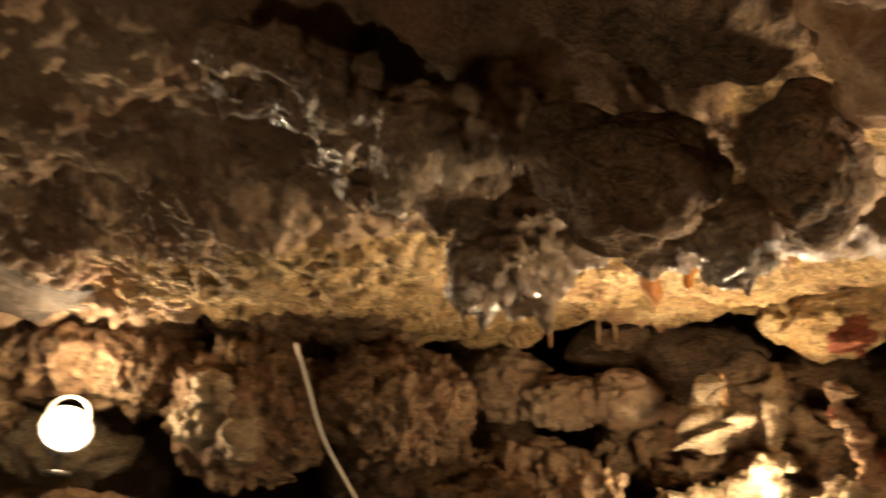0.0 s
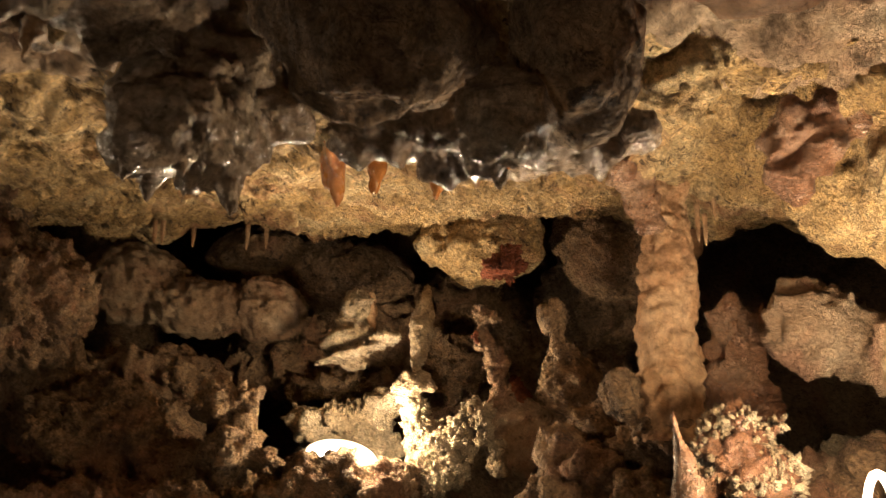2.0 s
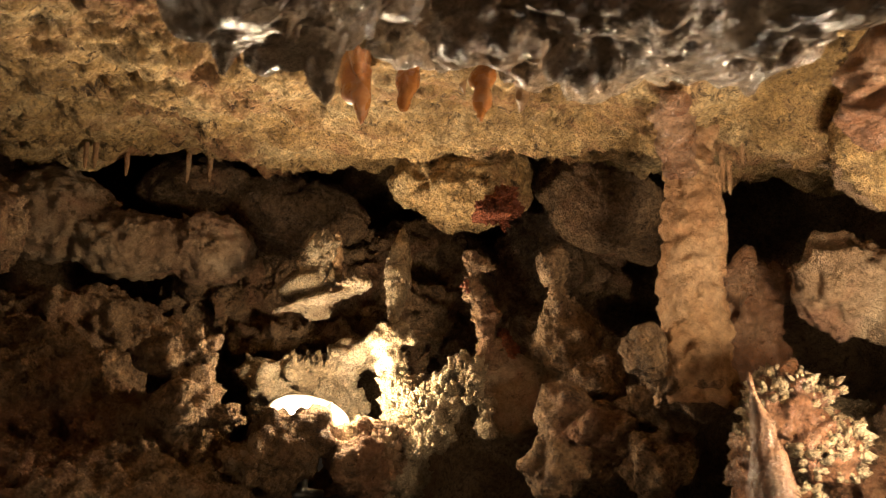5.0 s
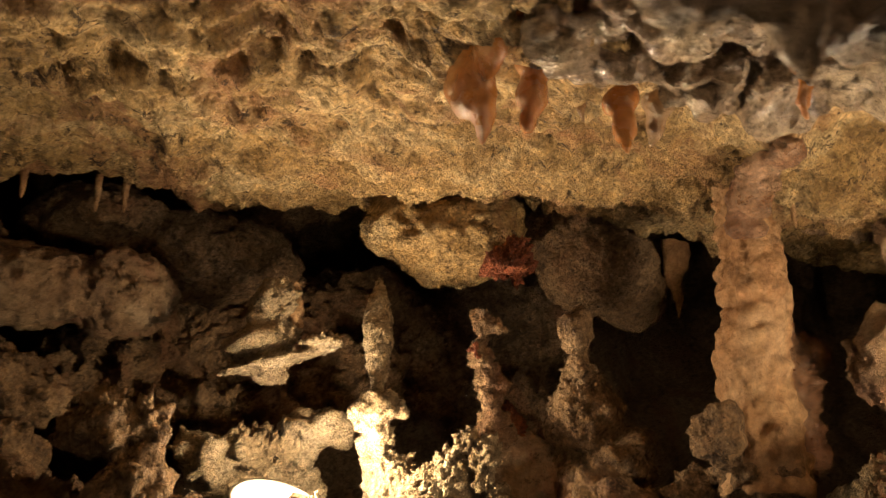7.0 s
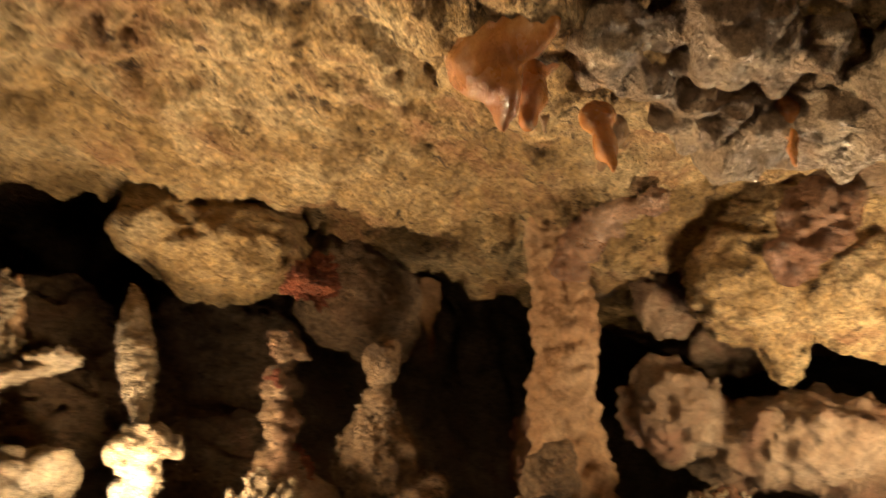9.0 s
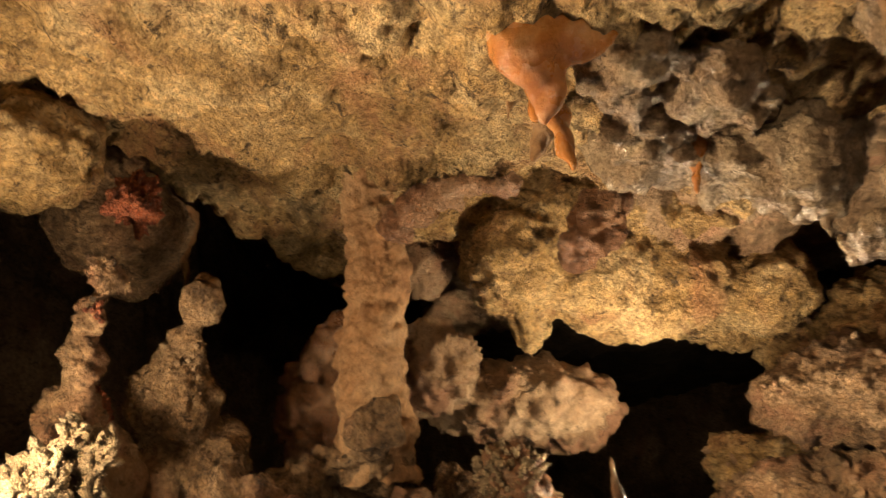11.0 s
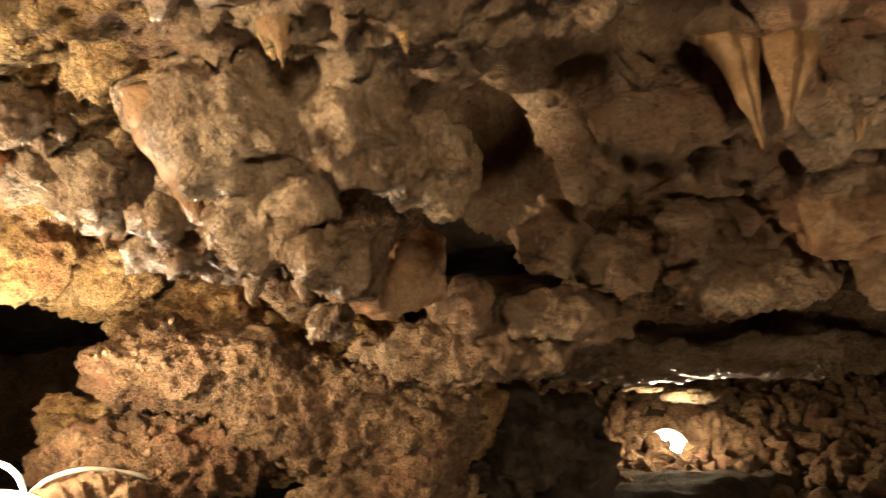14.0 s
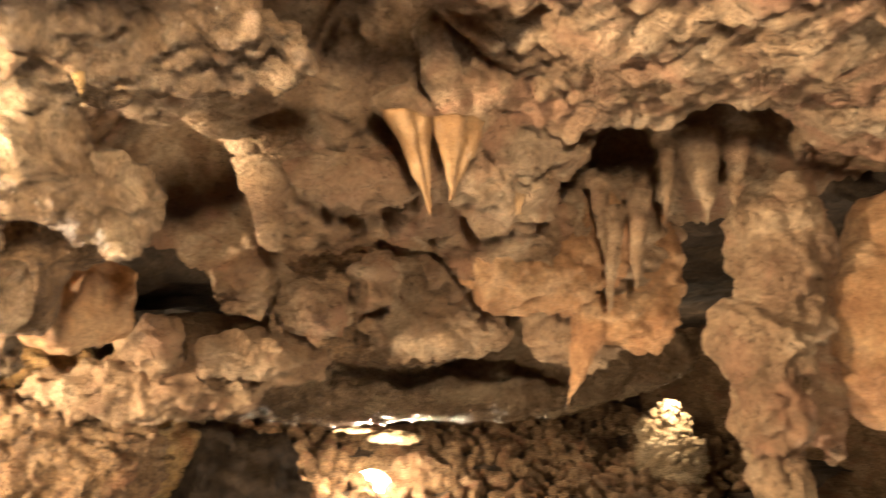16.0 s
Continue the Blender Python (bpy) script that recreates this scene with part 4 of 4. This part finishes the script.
flood_lamp((-0.316, 2.226, 1.537), (-0.216, 1.926, 2.037), "white flood lamp hidden behind a rock", 1.05, 30, 0.5)
flood_lamp((2.691, -2.517, 1.372), (1.831, -2.017, 1.622), "white flood lamp on a gravel slope", 1.5, 80, 0.3)
flood_lamp((-1.947, 1.434, 1.765), (-1.447, 1.134, 1.965), "white flood lamp on a high rock ledge", 0.8, 30)
# Fixture added out of view to go with the fill light.
flood_lamp((-0.7, -1.2, 0.3), (-0.6, -0.7, 0.9), "unseen white flood lamp added as fill beside the path")
rock("lamp_bank", [(-2.184, 1.618, 2.028, 0.168, 0.120, 0.084, 27), (-2.359, 1.505, 2.069, 0.168, 0.120, 0.074, 27), (-2.494, 1.501, 1.906, 0.112, 0.120, 0.149, 27), (-2.268, 1.691, 1.746, 0.223, 0.120, 0.112, 27)], PALE, "pale crusted rock bank around a lamp", "rock", voxel=0.014, big=0.04, knob=0.03)
rock("tan_rock", [(-1.976, 1.252, 2.156, 0.211, 0.150, 0.089, 27), (-1.734, 1.387, 2.148, 0.179, 0.150, 0.081, 27), (-2.172, 1.134, 2.182, 0.179, 0.150, 0.114, 27)], TAN, "rough tan rock between ceiling and wall", "rock", voxel=0.014, big=0.05, knob=0.015)
rock("lamp_crust", [(-1.521, 1.568, 1.882, 0.067, 0.060, 0.067, 19), (-1.599, 1.592, 1.805, 0.083, 0.070, 0.060, 19), (-1.474, 1.631, 1.766, 0.052, 0.060, 0.082, 19)], PALE, "white crystal crust on rock beside a lamp", "crystals", voxel=0.009, knob=0.03, knob_scale=45, big=0.03)
# Dark lump added in front of the gravel, for the hollow's shade.
rock("shade_bank", [(0.835, -0.415, 1.477, 0.164, 0.200, 0.201, -121), (0.726, -0.176, 1.540, 0.135, 0.200, 0.152, -121)], EARTH_AND_SHADE, "dark earth bank standing in for a shaded hollow", "rock", voxel=0.02, big=0.05)
rock("lamp_bank", [(2.680, -2.912, 1.416, 0.223, 0.180, 0.186, -121), (2.510, -3.036, 1.312, 0.183, 0.150, 0.146, -121), (2.699, -2.765, 1.206, 0.146, 0.150, 0.110, -121)], TAN, "golden tan rocks lit beside a lamp", "rock", voxel=0.014, big=0.05, knob=0.03)
rock("lit_stone", [(2.693, -2.361, 1.760, 0.126, 0.100, 0.022, -121), (2.553, -2.611, 1.713, 0.179, 0.120, 0.043, -121)], PALE, "pale stone slab lit above a lamp", "rock", voxel=0.01, big=0.02)
rock("high_ledge", [(-2.047, 1.554, 1.445, 0.3, 0.25, 0.18, 20), (-2.197, 1.634, 1.065, 0.45, 0.4, 0.4, 0), (-2.247, 1.684, 0.365, 0.5, 0.45, 0.7, 0)], BROWN, "brown rock ledge with a lamp on it", "rock", big=0.04, voxel=0.02)
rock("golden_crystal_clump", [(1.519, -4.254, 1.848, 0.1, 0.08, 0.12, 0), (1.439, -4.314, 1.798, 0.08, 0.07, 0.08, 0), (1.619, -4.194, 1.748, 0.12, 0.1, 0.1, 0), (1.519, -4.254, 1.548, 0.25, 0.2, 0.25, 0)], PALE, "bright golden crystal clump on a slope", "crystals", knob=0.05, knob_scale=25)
tagged(tube("cable", [(0.718, 1.107, 1.457), (0.724, 1.066, 1.494), (0.739, 0.995, 1.512), (0.777, 0.917, 1.503), (0.818, 0.837, 1.48), (0.918, 0.753, 1.414)], 0.006, CABLE), "pale lamp cable arching over the rocks", "cable")
tagged(tube("cable", [(-1.312, 1.632, 2.034), (-1.291, 1.681, 1.923), (-1.265, 1.743, 1.785), (-1.21, 1.809, 1.662), (-1.167, 1.86, 1.567), (-1.189, 1.952, 1.455)], 0.005, CABLE), "thin grey cable hanging over dark rocks", "cable")


def gravel(name, x0, x1, y0, y1, count, size, material, label, seed):
    """Loose stones on the sloping ground, past counting."""
    rng = random.Random(seed)
    bm = bmesh.new()
    for _ in range(count):
        x, y, r = rng.uniform(x0, x1), rng.uniform(y0, y1), size * rng.uniform(0.4, 1.2)
        m = Matrix.LocRotScale((x, y, slope_height(x, y) + r * 0.3), Euler((rng.uniform(0, 3), rng.uniform(0, 3), rng.uniform(0, 3))), (r, r * rng.uniform(0.5, 0.9), r * rng.uniform(0.4, 0.8)))
        made = bmesh.ops.create_icosphere(bm, subdivisions=1, radius=1, matrix=m)["verts"]
        for v in made:
            v.co += Vector((rng.uniform(-1, 1), rng.uniform(-1, 1), rng.uniform(-1, 1))) * r * 0.16
    return tagged(part(name, bm, material, smooth=False), label, "gravel", kind="stuff")


def slope_height(x, y):
    """A rubble slope that climbs away to the south-east."""
    s = 0.86 * (x + 1.46) - 0.51 * (y - 1.17)
    return 1.32 + 0.3 * (s - 5.2) + 0.12 * max(0.0, s - 6.2) + 0.08 * fbm(Vector((x, y, 3.0)), 2, 3)


tagged(sheet("rubble_slope", 0.9, 5.9, -6.0, -0.6, 0.06, slope_height, EARTH_AND_SHADE, False), "dark earth slope strewn with stones", "slope", kind="structure")
gravel("gravel", 1.2, 5.6, -5.6, -0.9, 3000, 0.09, BROWN, "angular tan stones strewn over a slope", 5)
crusts = [("stalagmite_pedestal", PALE, 220, 0.009), ("crystal_crust", PALE, 500, 0.01), ("coral_rock", TAN, 400, 0.011), ("crystal_rock", PALE, 750, 0.0085), ("rock_shelf", PALE, 160, 0.009), ("claw_rock", PALE, 120, 0.008), ("red_stump", RED, 420, 0.0075), ("red_crust", RED, 300, 0.0075), ("knob_stalagmite", TAN, 60, 0.006), ("lamp_rock", TAN, 150, 0.01), ("dark_rock_mass", BROWN, 500, 0.013), ("golden_crystal_clump", PALE, 120, 0.03)]
crusts += [("brown_ledge", BROWN, 160, 0.012), ("rock_mass", TAN, 160, 0.012), ("rock_mass.001", TAN, 160, 0.012), ("rock_mass.002", TAN, 160, 0.01), ("rock_mass.003", TAN, 220, 0.012), ("dark_rock_mass.001", BROWN, 200, 0.013), ("cream_rock", YELLOW, 120, 0.009), ("limestone_boulder", BROWN, 160, 0.009), ("yellow_ridge", YELLOW, 120, 0.008)]
for k, (which, mat, count, size) in enumerate(crusts):
    crust(bpy.data.objects[which], mat, count, size, k + 1)
for k, (which, count, length, r) in enumerate((("wet_flowstone_lip", 4, 0.008, 0.008), ("wet_flowstone", 8, 0.02, 0.012), ("wet_flowstone.001", 5, 0.018, 0.012), ("hanging_boulder", 5, 0.01, 0.005), ("hanging_boulder.001", 3, 0.008, 0.006), ("ceiling_bulge", 3, 0.02, 0.012))):
    drips(bpy.data.objects[which], WET if "wet" in which else YELLOW, count, length, r, k)
